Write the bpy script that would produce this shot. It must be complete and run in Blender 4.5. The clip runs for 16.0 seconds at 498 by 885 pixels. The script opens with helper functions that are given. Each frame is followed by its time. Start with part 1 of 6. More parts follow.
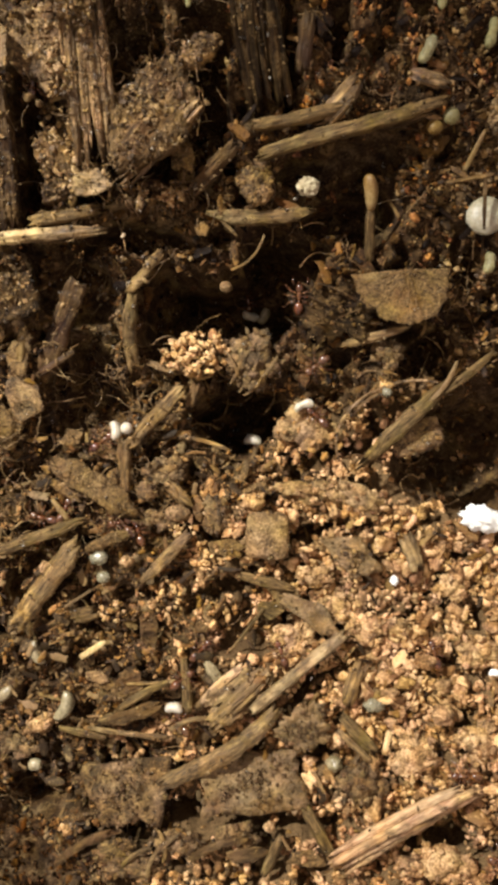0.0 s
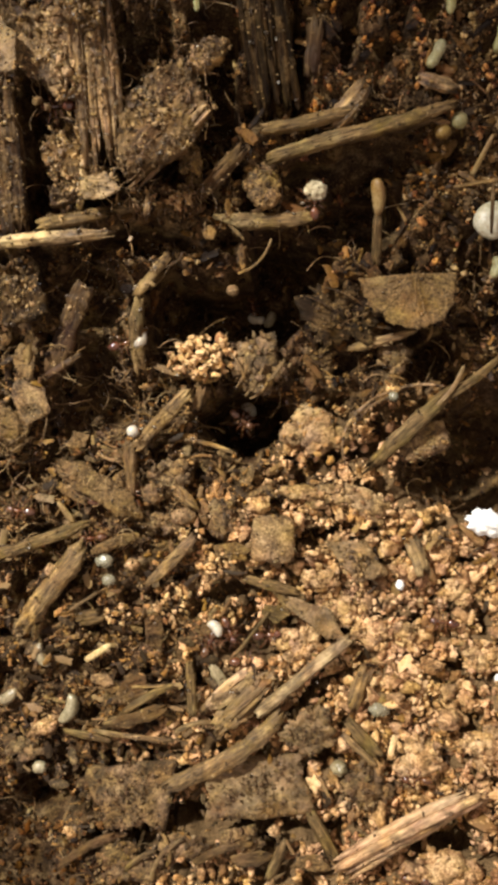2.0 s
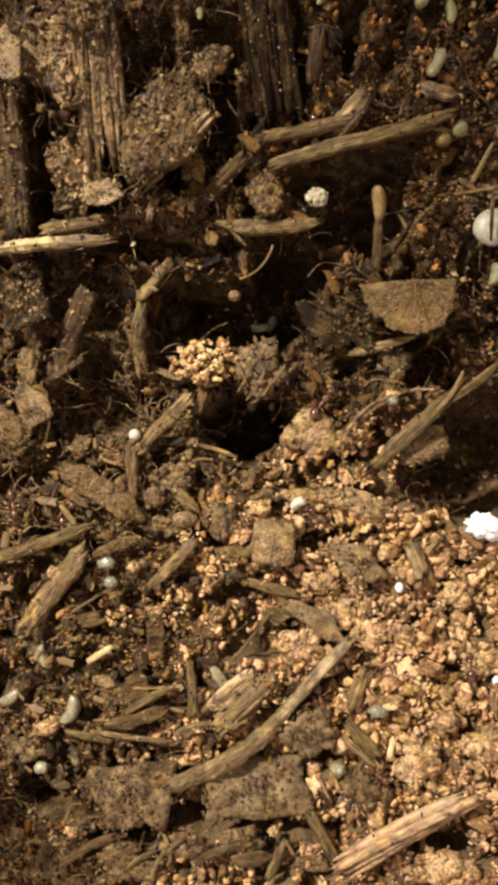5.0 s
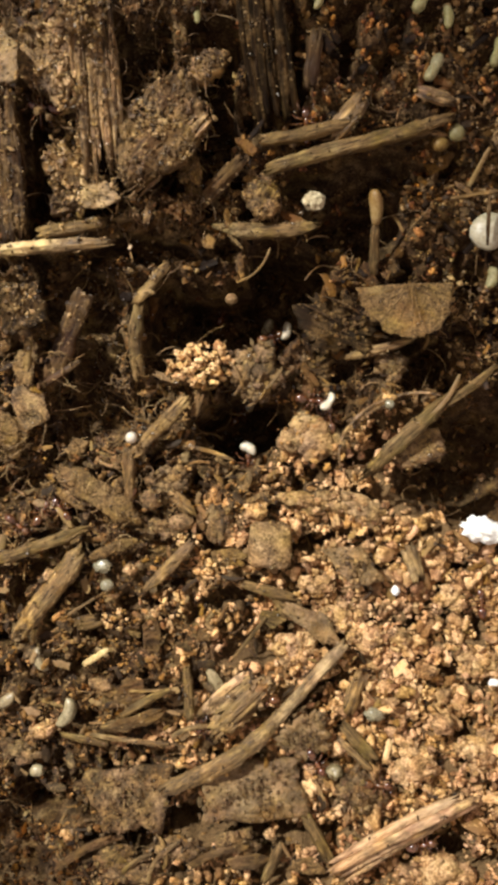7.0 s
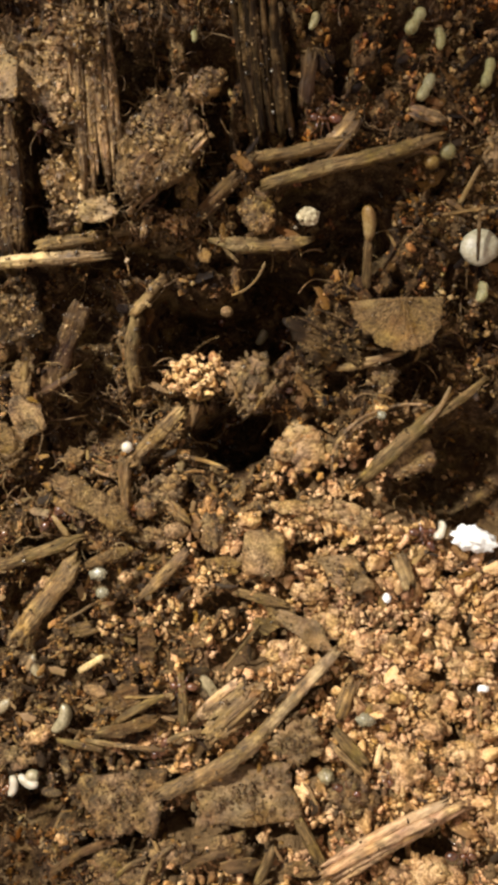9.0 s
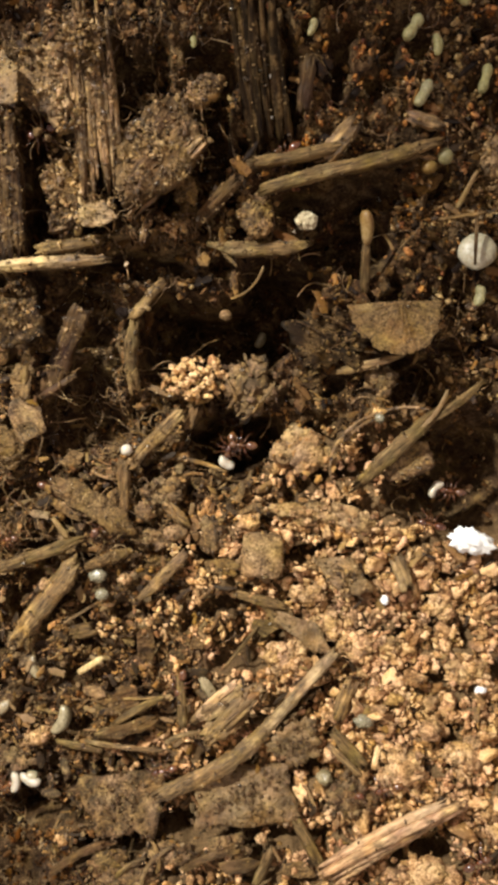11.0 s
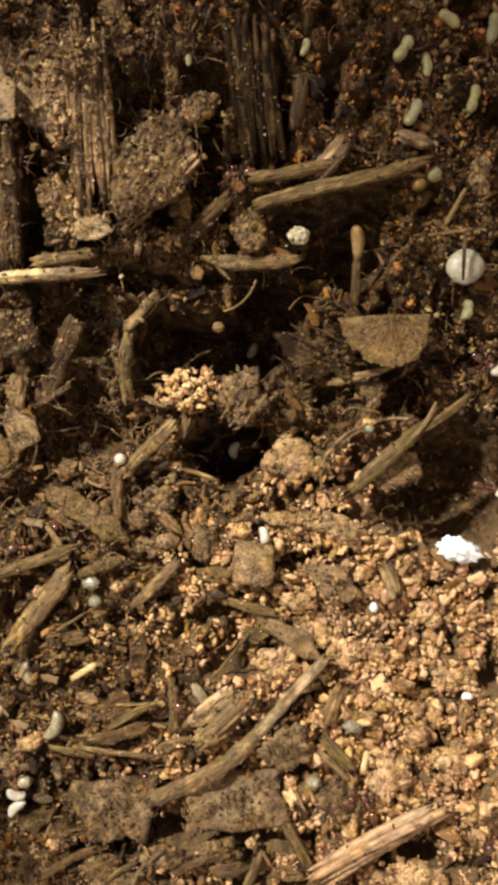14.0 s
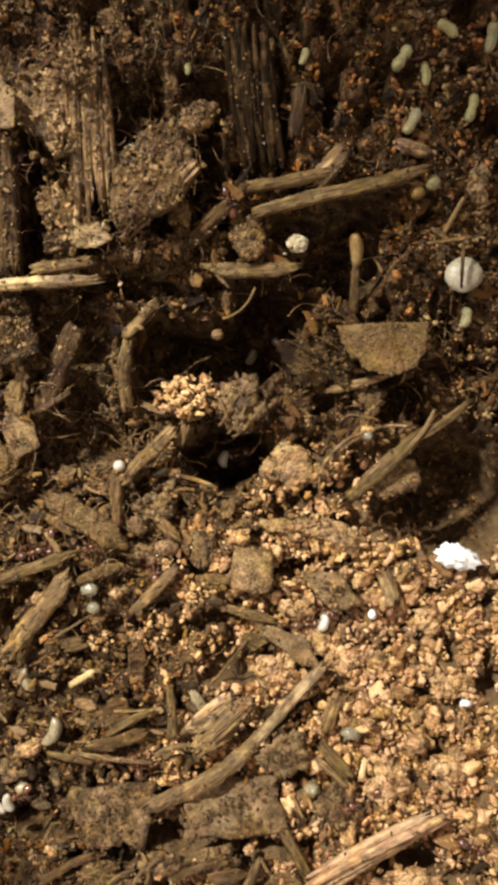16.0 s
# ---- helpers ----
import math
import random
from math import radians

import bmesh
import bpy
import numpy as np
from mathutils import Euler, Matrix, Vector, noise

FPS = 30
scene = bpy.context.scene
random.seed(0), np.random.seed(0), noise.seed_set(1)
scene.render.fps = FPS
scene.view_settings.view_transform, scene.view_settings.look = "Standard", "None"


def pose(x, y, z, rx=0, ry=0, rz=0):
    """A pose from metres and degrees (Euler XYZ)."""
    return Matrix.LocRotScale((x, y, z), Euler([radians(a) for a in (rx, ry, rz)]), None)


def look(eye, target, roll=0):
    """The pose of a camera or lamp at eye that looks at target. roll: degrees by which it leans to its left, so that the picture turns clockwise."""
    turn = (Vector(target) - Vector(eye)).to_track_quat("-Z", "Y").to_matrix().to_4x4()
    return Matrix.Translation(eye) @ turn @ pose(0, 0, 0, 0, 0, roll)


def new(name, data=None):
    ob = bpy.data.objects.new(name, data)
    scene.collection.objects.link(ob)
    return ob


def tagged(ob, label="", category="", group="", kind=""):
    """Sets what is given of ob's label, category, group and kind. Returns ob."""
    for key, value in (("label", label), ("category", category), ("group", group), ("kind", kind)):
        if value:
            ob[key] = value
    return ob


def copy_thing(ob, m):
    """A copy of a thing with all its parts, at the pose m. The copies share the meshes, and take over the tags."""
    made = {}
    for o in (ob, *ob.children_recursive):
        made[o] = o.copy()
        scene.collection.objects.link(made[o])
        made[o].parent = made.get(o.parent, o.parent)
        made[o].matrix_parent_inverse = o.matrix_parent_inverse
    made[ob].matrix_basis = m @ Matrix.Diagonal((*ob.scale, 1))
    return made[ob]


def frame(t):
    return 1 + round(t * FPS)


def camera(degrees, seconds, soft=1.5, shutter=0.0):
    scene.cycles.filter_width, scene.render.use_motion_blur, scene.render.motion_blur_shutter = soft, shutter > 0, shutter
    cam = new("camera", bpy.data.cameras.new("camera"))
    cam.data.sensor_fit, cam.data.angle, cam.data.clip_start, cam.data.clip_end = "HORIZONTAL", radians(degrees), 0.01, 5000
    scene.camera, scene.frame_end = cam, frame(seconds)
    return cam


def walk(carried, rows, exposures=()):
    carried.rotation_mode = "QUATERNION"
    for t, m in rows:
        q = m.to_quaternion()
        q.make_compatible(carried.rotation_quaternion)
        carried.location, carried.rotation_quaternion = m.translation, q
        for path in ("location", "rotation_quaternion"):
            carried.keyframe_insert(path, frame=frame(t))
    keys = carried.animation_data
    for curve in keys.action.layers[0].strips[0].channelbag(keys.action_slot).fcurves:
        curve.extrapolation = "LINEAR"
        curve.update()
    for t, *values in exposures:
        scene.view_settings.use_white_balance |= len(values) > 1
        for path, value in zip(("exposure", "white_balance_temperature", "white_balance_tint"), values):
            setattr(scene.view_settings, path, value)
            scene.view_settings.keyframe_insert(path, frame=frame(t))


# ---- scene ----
# ---- camera ----
cam = camera(38.0, 16.0, soft=4.5, shutter=0.5)
walk(cam, [
    (0.0, pose(0.00076, -0.00095, 0.07196, -0.094, 0.289, -0.453)),
    (0.5, pose(0.00054, -0.00079, 0.07208, -0.050, 0.333, -0.443)),
    (1.0, pose(0.00045, -0.00064, 0.07202, 0.020, 0.357, -0.322)),
    (1.5, pose(0.00040, -0.00052, 0.07203, -0.031, 0.441, -0.256)),
    (2.0, pose(0.00040, -0.00079, 0.07196, 0.058, 0.494, -0.221)),
    (2.5, pose(0.00024, -0.00079, 0.07234, -0.060, 0.440, -0.178)),
    (3.0, pose(0.00033, -0.00082, 0.07236, 0.058, 0.432, -0.186)),
    (3.5, pose(0.00008, -0.00030, 0.07225, 0.019, 0.334, -0.206)),
    (4.0, pose(0.00011, -0.00046, 0.07235, 0.019, 0.372, -0.168)),
    (6.5, pose(-0.00004, -0.00001, 0.07270, -0.045, 0.080, -0.019)),
    (7.0, pose(0.00000, 0.00000, 0.07261, -0.004, 0.001, -0.000)),
    (7.5, pose(-0.00009, 0.00019, 0.07311, -0.003, -0.121, 0.032)),
    (8.0, pose(-0.00026, 0.00052, 0.07363, 0.008, -0.477, 0.111)),
    (8.5, pose(-0.00041, 0.00084, 0.07382, -0.025, -0.657, 0.103)),
    (9.0, pose(-0.00036, 0.00098, 0.07377, 0.035, -0.720, 0.177)),
    (11.5, pose(-0.00031, 0.00124, 0.07425, 0.085, -0.821, 0.215)),
    (12.0, pose(-0.00037, 0.00126, 0.07429, 0.169, -0.966, 0.234)),
    (12.5, pose(-0.00078, 0.00169, 0.07504, -0.035, -1.248, 0.292)),
    (13.0, pose(-0.00046, 0.00170, 0.07461, 0.118, -1.336, 0.317)),
    (13.5, pose(-0.00053, 0.00188, 0.07516, 0.124, -1.544, 0.397)),
    (14.0, pose(-0.00053, 0.00203, 0.07537, 0.234, -1.559, 0.437)),
    (14.5, pose(-0.00027, 0.00253, 0.07542, 0.156, -1.503, 0.451)),
    (15.0, pose(-0.00031, 0.00253, 0.07546, 0.297, -1.558, 0.469)),
    (15.5, pose(-0.00038, 0.00267, 0.07539, 0.405, -1.594, 0.501)),
    (16.0, pose(-0.00038, 0.00257, 0.07548, 0.382, -1.548, 0.537)),
])

# ---- light: one warm hand lamp above the dug-out nest, in a dim room ----
world = bpy.data.worlds.new("dim_room")
scene.world = world
world.use_nodes = True
world.node_tree.nodes["Background"].inputs["Color"].default_value = (1.0, 0.83, 0.77, 1)
world.node_tree.nodes["Background"].inputs["Strength"].default_value = 0.65
bulb = bpy.data.lights.new("hand_lamp", "SPOT")
bulb.energy, bulb.color, bulb.shadow_soft_size = 4.1, (1.0, 1.0, 0.99), 0.005
bulb.spot_size, bulb.spot_blend = radians(42), 1.0
lamp = new("hand_lamp", bulb)
lamp.matrix_basis = look((-0.102, 0.098, 0.138), (0.002, -0.029, -0.006))
scene.view_settings.exposure = 0.0

# ---- the shape of the ground, in millimetres ----
def lattice(ix, iy, seed):
    h = (ix.astype(np.int64) * 374761393 + iy.astype(np.int64) * 668265263 + seed * 974711) & 0x7FFFFFFF
    h = ((h ^ (h >> 13)) * 1274126177) & 0x7FFFFFFF
    return ((h ^ (h >> 16)) & 0xFFFF) / 32767.5 - 1.0


def vnoise(x, y, seed):
    x, y = np.asarray(x, float), np.asarray(y, float)
    ix, iy = np.floor(x), np.floor(y)
    fx, fy = x - ix, y - iy
    fx, fy = fx * fx * (3 - 2 * fx), fy * fy * (3 - 2 * fy)
    a, b = lattice(ix, iy, seed), lattice(ix + 1, iy, seed)
    c, d = lattice(ix, iy + 1, seed), lattice(ix + 1, iy + 1, seed)
    return (a * (1 - fx) + b * fx) * (1 - fy) + (c * (1 - fx) + d * fx) * fy


def smooth(v, a, b):
    t = np.clip((np.asarray(v, float) - a) / (b - a), 0, 1)
    return t * t * (3 - 2 * t)


def bank(x, y):
    """The dug-out floor, and the bank that climbs behind it."""
    x, y = np.asarray(x, float), np.asarray(y, float)
    u = np.clip(y, -60, 46)
    climb = 0.46 * 5.0 * np.log1p(np.exp(np.clip((u - 4) / 5.0, -30, 30)))
    lean = 0.17 * np.clip(x, -30, 30) * smooth(-u, 16, 40)
    return -5.2 + climb + lean


PITS = []


def dig(x, y, rx, ry, depth, deg=0.0, slope=0.34):
    PITS.append((x, y, rx, ry, depth, radians(deg), slope))


def pits(x, y):
    x, y = np.asarray(x, float), np.asarray(y, float)
    wx = x + 0.9 * vnoise(x / 2.6, y / 2.6, 71) + 0.4 * vnoise(x / 0.9, y / 0.9, 72)
    wy = y + 0.9 * vnoise(x / 2.6, y / 2.6, 73) + 0.4 * vnoise(x / 0.9, y / 0.9, 74)
    deep = np.zeros(np.broadcast(x, y).shape)
    for px, py, rx, ry, depth, a, slope in PITS:
        dx, dy = wx - px, wy - py
        u, v = (dx * math.cos(a) + dy * math.sin(a)) / rx, (dy * math.cos(a) - dx * math.sin(a)) / ry
        deep = np.maximum(deep, depth * smooth(-np.sqrt(u * u + v * v), -1.1, slope - 1.1))
    gaps = vnoise(x / 1.9, y / 1.9, 75) + 0.45 * vnoise(x / 0.8, y / 0.8, 76)
    return np.maximum(deep, 3.0 * smooth(gaps, 0.24, 0.66))


def ground_z(x, y, rough=1.0):
    x, y = np.asarray(x, float), np.asarray(y, float)
    bumps = 0.9 * vnoise(x / 5.0, y / 5.0, 1) + 0.8 * vnoise(x / 2.1, y / 2.1, 2)
    fine = 0.5 * vnoise(x / 0.95, y / 0.95, 3) + 0.25 * vnoise(x / 0.5, y / 0.5, 4)
    return bank(x, y) + rough * (bumps + fine) - pits(x, y)


dig(-1.5, 12.8, 8.6, 3.6, 15.0, 0, 0.42)
dig(3.9, 16.6, 4.4, 4.0, 14.0, 0, 0.42)
dig(-0.1, 1.7, 5.1, 3.6, 15.0, 0, 0.42)
dig(24.4, -2.6, 10.5, 8.4, 13.0, -8, 0.85)
dig(-19.8, 27.0, 1.9, 7.0, 9.0, -4)
dig(-5.6, 27.2, 4.5, 2.0, 7.0, 40)
dig(3.8, 33.7, 0.7, 5.5, 5.0, 3)
dig(8.5, 34.9, 1.1, 2.7, 5.0, 0)
dig(-10.6, 19.0, 6.1, 1.3, 5.0, 0)
dig(-16.2, 14.4, 4.0, 4.3, 5.0, 0, 0.5)
dig(-16.8, 2.6, 4.8, 4.5, 4.5, 0, 0.5)
dig(-15.6, 8.4, 2.9, 4.1, 5.0, 0, 0.5)
dig(10.6, 21.6, 4.8, 3.4, 9.0, 0, 0.5)
dig(8.4, 25.3, 6.4, 1.6, 7.0, 14)
dig(17.8, 7.9, 3.5, 2.6, 6.0, 0)
dig(6.3, -10.7, 3.0, 1.0, 4.0, 0)
dig(8.0, -33.6, 1.3, 1.8, 3.0, 0)
dig(-29.8, -52.8, 10.7, 14.9, 8.0, 0, 0.7)
dig(-5.0, -42.4, 3.1, 1.1, 4.0, 0)
dig(1.8, -45.4, 3.6, 1.2, 4.0, 0)
dig(-24.3, -36.8, 3.2, 1.6, 3.0, 0)
dig(20.8, -42.7, 5.2, 2.0, 4.0, 0)
dig(4.8, -27.6, 4.2, 0.8, 4.0, 38)
dig(-1.6, -35.4, 4.3, 0.7, 4.0, 30)
dig(-9.2, 23.8, 3.2, 1.3, 4.0, 0)
dig(-3.5, 35.7, 1.5, 2.2, 5.0, 0)
dig(-10.5, 34.5, 2.0, 2.0, 4.0, 0)
dig(-16.4, -25.6, 3.7, 1.1, 3.0, 0)
dig(-13.5, -44.2, 2.5, 1.6, 3.0, 0)
dig(-11.7, 31.7, 0.7, 4.1, 4.0, 0)
dig(-8.7, -41.6, 12.4, 1.4, 6.0, 0)
dig(2.4, -41.0, 5.8, 1.2, 6.0, 0)
dig(-24.0, -41.5, 4.8, 3.4, 9.0, 0, 0.5)
dig(-25.4, -4.6, 3.6, 2.4, 4.0, 0)
dig(-21.9, -10.4, 4.9, 0.8, 3.0, 0)
dig(-0.5, 35.7, 0.9, 3.0, 3.0, 0)
dig(-8.4, 12.8, 3.0, 4.8, 10.0, 0, 0.5)
dig(-10.6, 31.0, 1.1, 3.4, 6.0, 0)
dig(-3.2, 31.5, 2.4, 7.0, 10.0, -12)
dig(12.7, 25.6, 4.2, 1.3, 4.0, 0)
dig(-12.2, -18.0, 1.3, 1.2, 2.0, 0)
dig(-15.8, -45.0, 3.8, 1.4, 6.0, 0)
dig(-10.3, -42.6, 3.7, 0.9, 6.0, 0)
dig(-3.1, -40.5, 7.3, 0.7, 6.0, 0)
dig(-6.5, -46.9, 3.7, 0.9, 6.0, 0)
dig(-12.5, -34.3, 5.6, 0.5, 4.0, 0)
dig(2.4, -43.3, 3.0, 1.0, 5.0, 0)
dig(8.9, -41.5, 1.8, 1.4, 4.0, 0)
dig(-0.7, -21.0, 2.4, 1.8, 3.0, 0)


# ---- materials ----
def material(name, dark, mid, light, scale=(900, 900, 900), rough=0.85, bump=0.00012, detail=6.0, split="noise",
             spec=0.35, subsurface=0.0, fine=4200.0, spread=0.22, grain=False, soil=0.0, tint=0.014):
    """Two scales of noise drive the colour and the relief; split adds a shift of shade for each thing or each joined piece."""
    m = bpy.data.materials.new(name)
    m.use_nodes = True
    nt = m.node_tree
    n, link = nt.nodes, nt.links.new
    p = n["Principled BSDF"]
    co = n.new("ShaderNodeTexCoord")
    # no two things show the same stretch of the pattern
    each = n.new("ShaderNodeObjectInfo")
    shift = n.new("ShaderNodeVectorMath")
    shift.operation = "MULTIPLY_ADD"
    shift.inputs[1].default_value = (0.37, 0.23, 0.41)
    link(each.outputs["Random"], shift.inputs[0])
    link(co.outputs["Object"], shift.inputs[2])
    where = shift.outputs["Vector"]
    sc = n.new("ShaderNodeMapping")
    sc.inputs["Scale"].default_value = scale
    link(where, sc.inputs["Vector"])
    a = n.new("ShaderNodeTexNoise")
    a.inputs["Scale"].default_value, a.inputs["Detail"].default_value, a.inputs["Roughness"].default_value = 1.0, detail, 0.62
    link(sc.outputs["Vector"], a.inputs["Vector"])
    b = n.new("ShaderNodeTexNoise")
    b.inputs["Scale"].default_value, b.inputs["Detail"].default_value = fine, 3.0
    if grain:
        st = n.new("ShaderNodeMapping")
        st.inputs["Scale"].default_value = (0.08, 1.0, 1.0)
        link(where, st.inputs["Vector"])
        link(st.outputs["Vector"], b.inputs["Vector"])
    else:
        link(where, b.inputs["Vector"])
    mix = n.new("ShaderNodeMath")
    mix.operation = "MULTIPLY_ADD"
    mix.inputs[1].default_value = 0.6 if grain else 0.7
    link(b.outputs["Fac"], mix.inputs[0])
    link(a.outputs["Fac"], mix.inputs[2])
    add = n.new("ShaderNodeMath")
    add.operation = "MULTIPLY_ADD"
    add.inputs[1].default_value = spread * 2
    link(mix.outputs[0], add.inputs[2])
    if split == "island":
        src = n.new("ShaderNodeNewGeometry")
        link(src.outputs["Random Per Island"], add.inputs[0])
    elif split == "object":
        src = n.new("ShaderNodeObjectInfo")
        link(src.outputs["Random"], add.inputs[0])
    else:
        src = n.new("ShaderNodeTexNoise")
        src.inputs["Scale"].default_value, src.inputs["Detail"].default_value = 230.0, 2.0
        link(where, src.inputs["Vector"])
        link(src.outputs["Fac"], add.inputs[0])
    off = n.new("ShaderNodeMath")
    off.operation = "SUBTRACT"
    off.inputs[1].default_value = (0.29 if grain else 0.33) + spread
    link(add.outputs[0], off.inputs[0])
    ramp = n.new("ShaderNodeValToRGB")
    e = ramp.color_ramp.elements
    e[0].position, e[0].color = 0.29 if grain else 0.34, (*dark, 1)
    e[1].position, e[1].color = 0.77 if grain else 0.72, (*light, 1)
    k = e.new(0.53)
    k.color = (*mid, 1)
    link(off.outputs[0], ramp.inputs["Fac"])
    # olive, rusty and greyish patches
    tone = n.new("ShaderNodeTexNoise")
    tone.inputs["Scale"].default_value, tone.inputs["Detail"].default_value = 310.0, 3.0
    link(where, tone.inputs["Vector"])
    axes = n.new("ShaderNodeSeparateColor")
    link(tone.outputs["Color"], axes.inputs["Color"])
    hue = n.new("ShaderNodeMapRange")
    hue.inputs["From Min"].default_value, hue.inputs["From Max"].default_value = 0.25, 0.75
    hue.inputs["To Min"].default_value, hue.inputs["To Max"].default_value = 0.5 - tint, 0.5 + tint
    link(axes.outputs["Red"], hue.inputs["Value"])
    sat = n.new("ShaderNodeMapRange")
    sat.inputs["From Min"].default_value, sat.inputs["From Max"].default_value = 0.25, 0.75
    sat.inputs["To Min"].default_value, sat.inputs["To Max"].default_value = 1 - 8 * tint, 1 + 8 * tint
    link(axes.outputs["Green"], sat.inputs["Value"])
    toned = n.new("ShaderNodeHueSaturation")
    link(hue.outputs["Result"], toned.inputs["Hue"])
    link(sat.outputs["Result"], toned.inputs["Saturation"])
    link(ramp.outputs["Color"], toned.inputs["Color"])
    link(toned.outputs["Color"], p.inputs["Base Color"])
    height = mix.outputs[0]
    if soil:
        # soil that clings to it in patches, a little proud of the surface
        d = n.new("ShaderNodeTexNoise")
        d.inputs["Scale"].default_value, d.inputs["Detail"].default_value, d.inputs["Roughness"].default_value = 520.0, 7.0, 0.68
        link(where, d.inputs["Vector"])
        edge = n.new("ShaderNodeMapRange")
        edge.inputs["From Min"].default_value, edge.inputs["From Max"].default_value = 0.62 - 0.3 * soil, 0.76 - 0.3 * soil
        edge.inputs["To Max"].default_value = 0.85
        link(d.outputs["Fac"], edge.inputs["Value"])
        shade = n.new("ShaderNodeValToRGB")
        g = shade.color_ramp.elements
        g[0].position, g[0].color = 0.36, (0.03, 0.017, 0.0065, 1)
        g[1].position, g[1].color = 0.7, (0.23, 0.137, 0.052, 1)
        link(b.outputs["Fac"], shade.inputs["Fac"])
        over = n.new("ShaderNodeMixRGB")
        link(edge.outputs["Result"], over.inputs["Fac"])
        link(toned.outputs["Color"], over.inputs["Color1"])
        link(shade.outputs["Color"], over.inputs["Color2"])
        link(over.outputs["Color"], p.inputs["Base Color"])
        rise = n.new("ShaderNodeMath")
        rise.operation = "MULTIPLY_ADD"
        rise.inputs[1].default_value = 0.5
        link(edge.outputs["Result"], rise.inputs[0])
        link(mix.outputs[0], rise.inputs[2])
        height = rise.outputs[0]
    r = n.new("ShaderNodeMapRange")
    r.inputs["To Min"].default_value, r.inputs["To Max"].default_value = max(0.05, rough - 0.22), min(1.0, rough + 0.12)
    link(b.outputs["Fac"], r.inputs["Value"])
    link(r.outputs["Result"], p.inputs["Roughness"])
    p.inputs["Specular IOR Level"].default_value = spec
    if subsurface:
        p.inputs["Subsurface Weight"].default_value = subsurface
        p.inputs["Subsurface Radius"].default_value = (1.0, 0.7, 0.45)
        p.inputs["Subsurface Scale"].default_value = 0.0006
    bp = n.new("ShaderNodeBump")
    bp.inputs["Strength"].default_value, bp.inputs["Distance"].default_value = 0.9, bump
    link(height, bp.inputs["Height"])
    link(bp.outputs["Normal"], p.inputs["Normal"])
    return m


def ground_material():
    """Dark humus that gives way to pale clay, by the share of clay kept in the mesh."""
    m = material("humus_and_clay", (0.018, 0.010, 0.0045), (0.06, 0.034, 0.014), (0.17, 0.102, 0.043), (620, 620, 620), 0.9, 0.0004, spec=0.08)
    nt = m.node_tree
    n, link = nt.nodes, nt.links.new
    p = n["Principled BSDF"]
    old = p.inputs["Base Color"].links[0].from_socket
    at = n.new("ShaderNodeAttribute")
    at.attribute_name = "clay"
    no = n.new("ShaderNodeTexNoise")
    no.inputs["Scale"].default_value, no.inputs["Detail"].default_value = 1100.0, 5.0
    # clay set darker than its crumbs, so shade between granules is in the colour
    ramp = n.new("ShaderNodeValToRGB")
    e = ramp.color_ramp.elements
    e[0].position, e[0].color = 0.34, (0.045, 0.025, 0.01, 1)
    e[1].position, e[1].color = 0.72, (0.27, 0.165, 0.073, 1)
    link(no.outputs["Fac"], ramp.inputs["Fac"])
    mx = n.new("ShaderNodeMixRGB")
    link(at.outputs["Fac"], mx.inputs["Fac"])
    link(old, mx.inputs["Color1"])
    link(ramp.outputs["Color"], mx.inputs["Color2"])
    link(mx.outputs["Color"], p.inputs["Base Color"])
    return m


GROUND = ground_material()
GRAIN = (420, 1900, 1900)
WOOD_PALE = material("weathered_wood", (0.04268, 0.02327, 0.007582), (0.16, 0.09108, 0.02864), (0.4268, 0.2673, 0.09435), GRAIN, 0.72, 0.00016, grain=True, fine=7000.0, spec=0.25, soil=0.55)
WOOD_TAN = material("split_wood", (0.15015, 0.07932, 0.03308), (0.4158, 0.24235, 0.10805), (0.6699, 0.42962, 0.20948), GRAIN, 0.7, 0.00016, grain=True, fine=7000.0, soil=0.35)
WOOD_GREY = material("greyed_wood", (0.03298, 0.01935, 0.00663), (0.1115, 0.06885, 0.02184), (0.2813, 0.18, 0.0624), GRAIN, 0.75, 0.00016, grain=True, fine=7000.0, spec=0.15, soil=0.55)
WOOD_DARK = material("rotten_wood", (0.01314, 0.0065, 0.00216), (0.04378, 0.02247, 0.00734), (0.11088, 0.05973, 0.01987), GRAIN, 0.55, 0.00028, spec=0.15, grain=True, fine=3200.0, soil=0.5)
WOOD_RED = material("reddish_wood", (0.01361, 0.00598, 0.0022), (0.04277, 0.02137, 0.00735), (0.10109, 0.05557, 0.02021), GRAIN, 0.62, 0.0002, grain=True, spec=0.15, soil=0.3)
FIBRE = material("wood_fibre", (0.03036, 0.01628, 0.006612), (0.1794, 0.1004, 0.03703), (0.6072, 0.3691, 0.1428), (300, 2000, 2000), 0.5, 0.0003, spec=0.35, grain=True, fine=3000.0, soil=0.5)
LEAF = material("leaf_litter", (0.05237, 0.02801, 0.008316), (0.128, 0.0709, 0.02132), (0.2211, 0.1315, 0.04158), (900, 900, 900), 0.8, 0.00025, spec=0.15, soil=0.6)
BARK = material("bark", (0.034, 0.0175, 0.0063), (0.105, 0.057, 0.0195), (0.215, 0.123, 0.044), (480, 1300, 1300), 0.85, 0.0005, spec=0.15, grain=True, fine=3000.0, soil=0.5)
CLOD = material("soil_clod", (0.04719, 0.02589, 0.007448), (0.1514, 0.08415, 0.02979), (0.3171, 0.1931, 0.07235), (800, 800, 800), 0.85, 0.0005)
CLOD_DARK = material("dark_clod", (0.035, 0.0185, 0.006), (0.14, 0.078, 0.024), (0.38, 0.225, 0.075), (800, 800, 800), 0.7, 0.0004, spec=0.2)
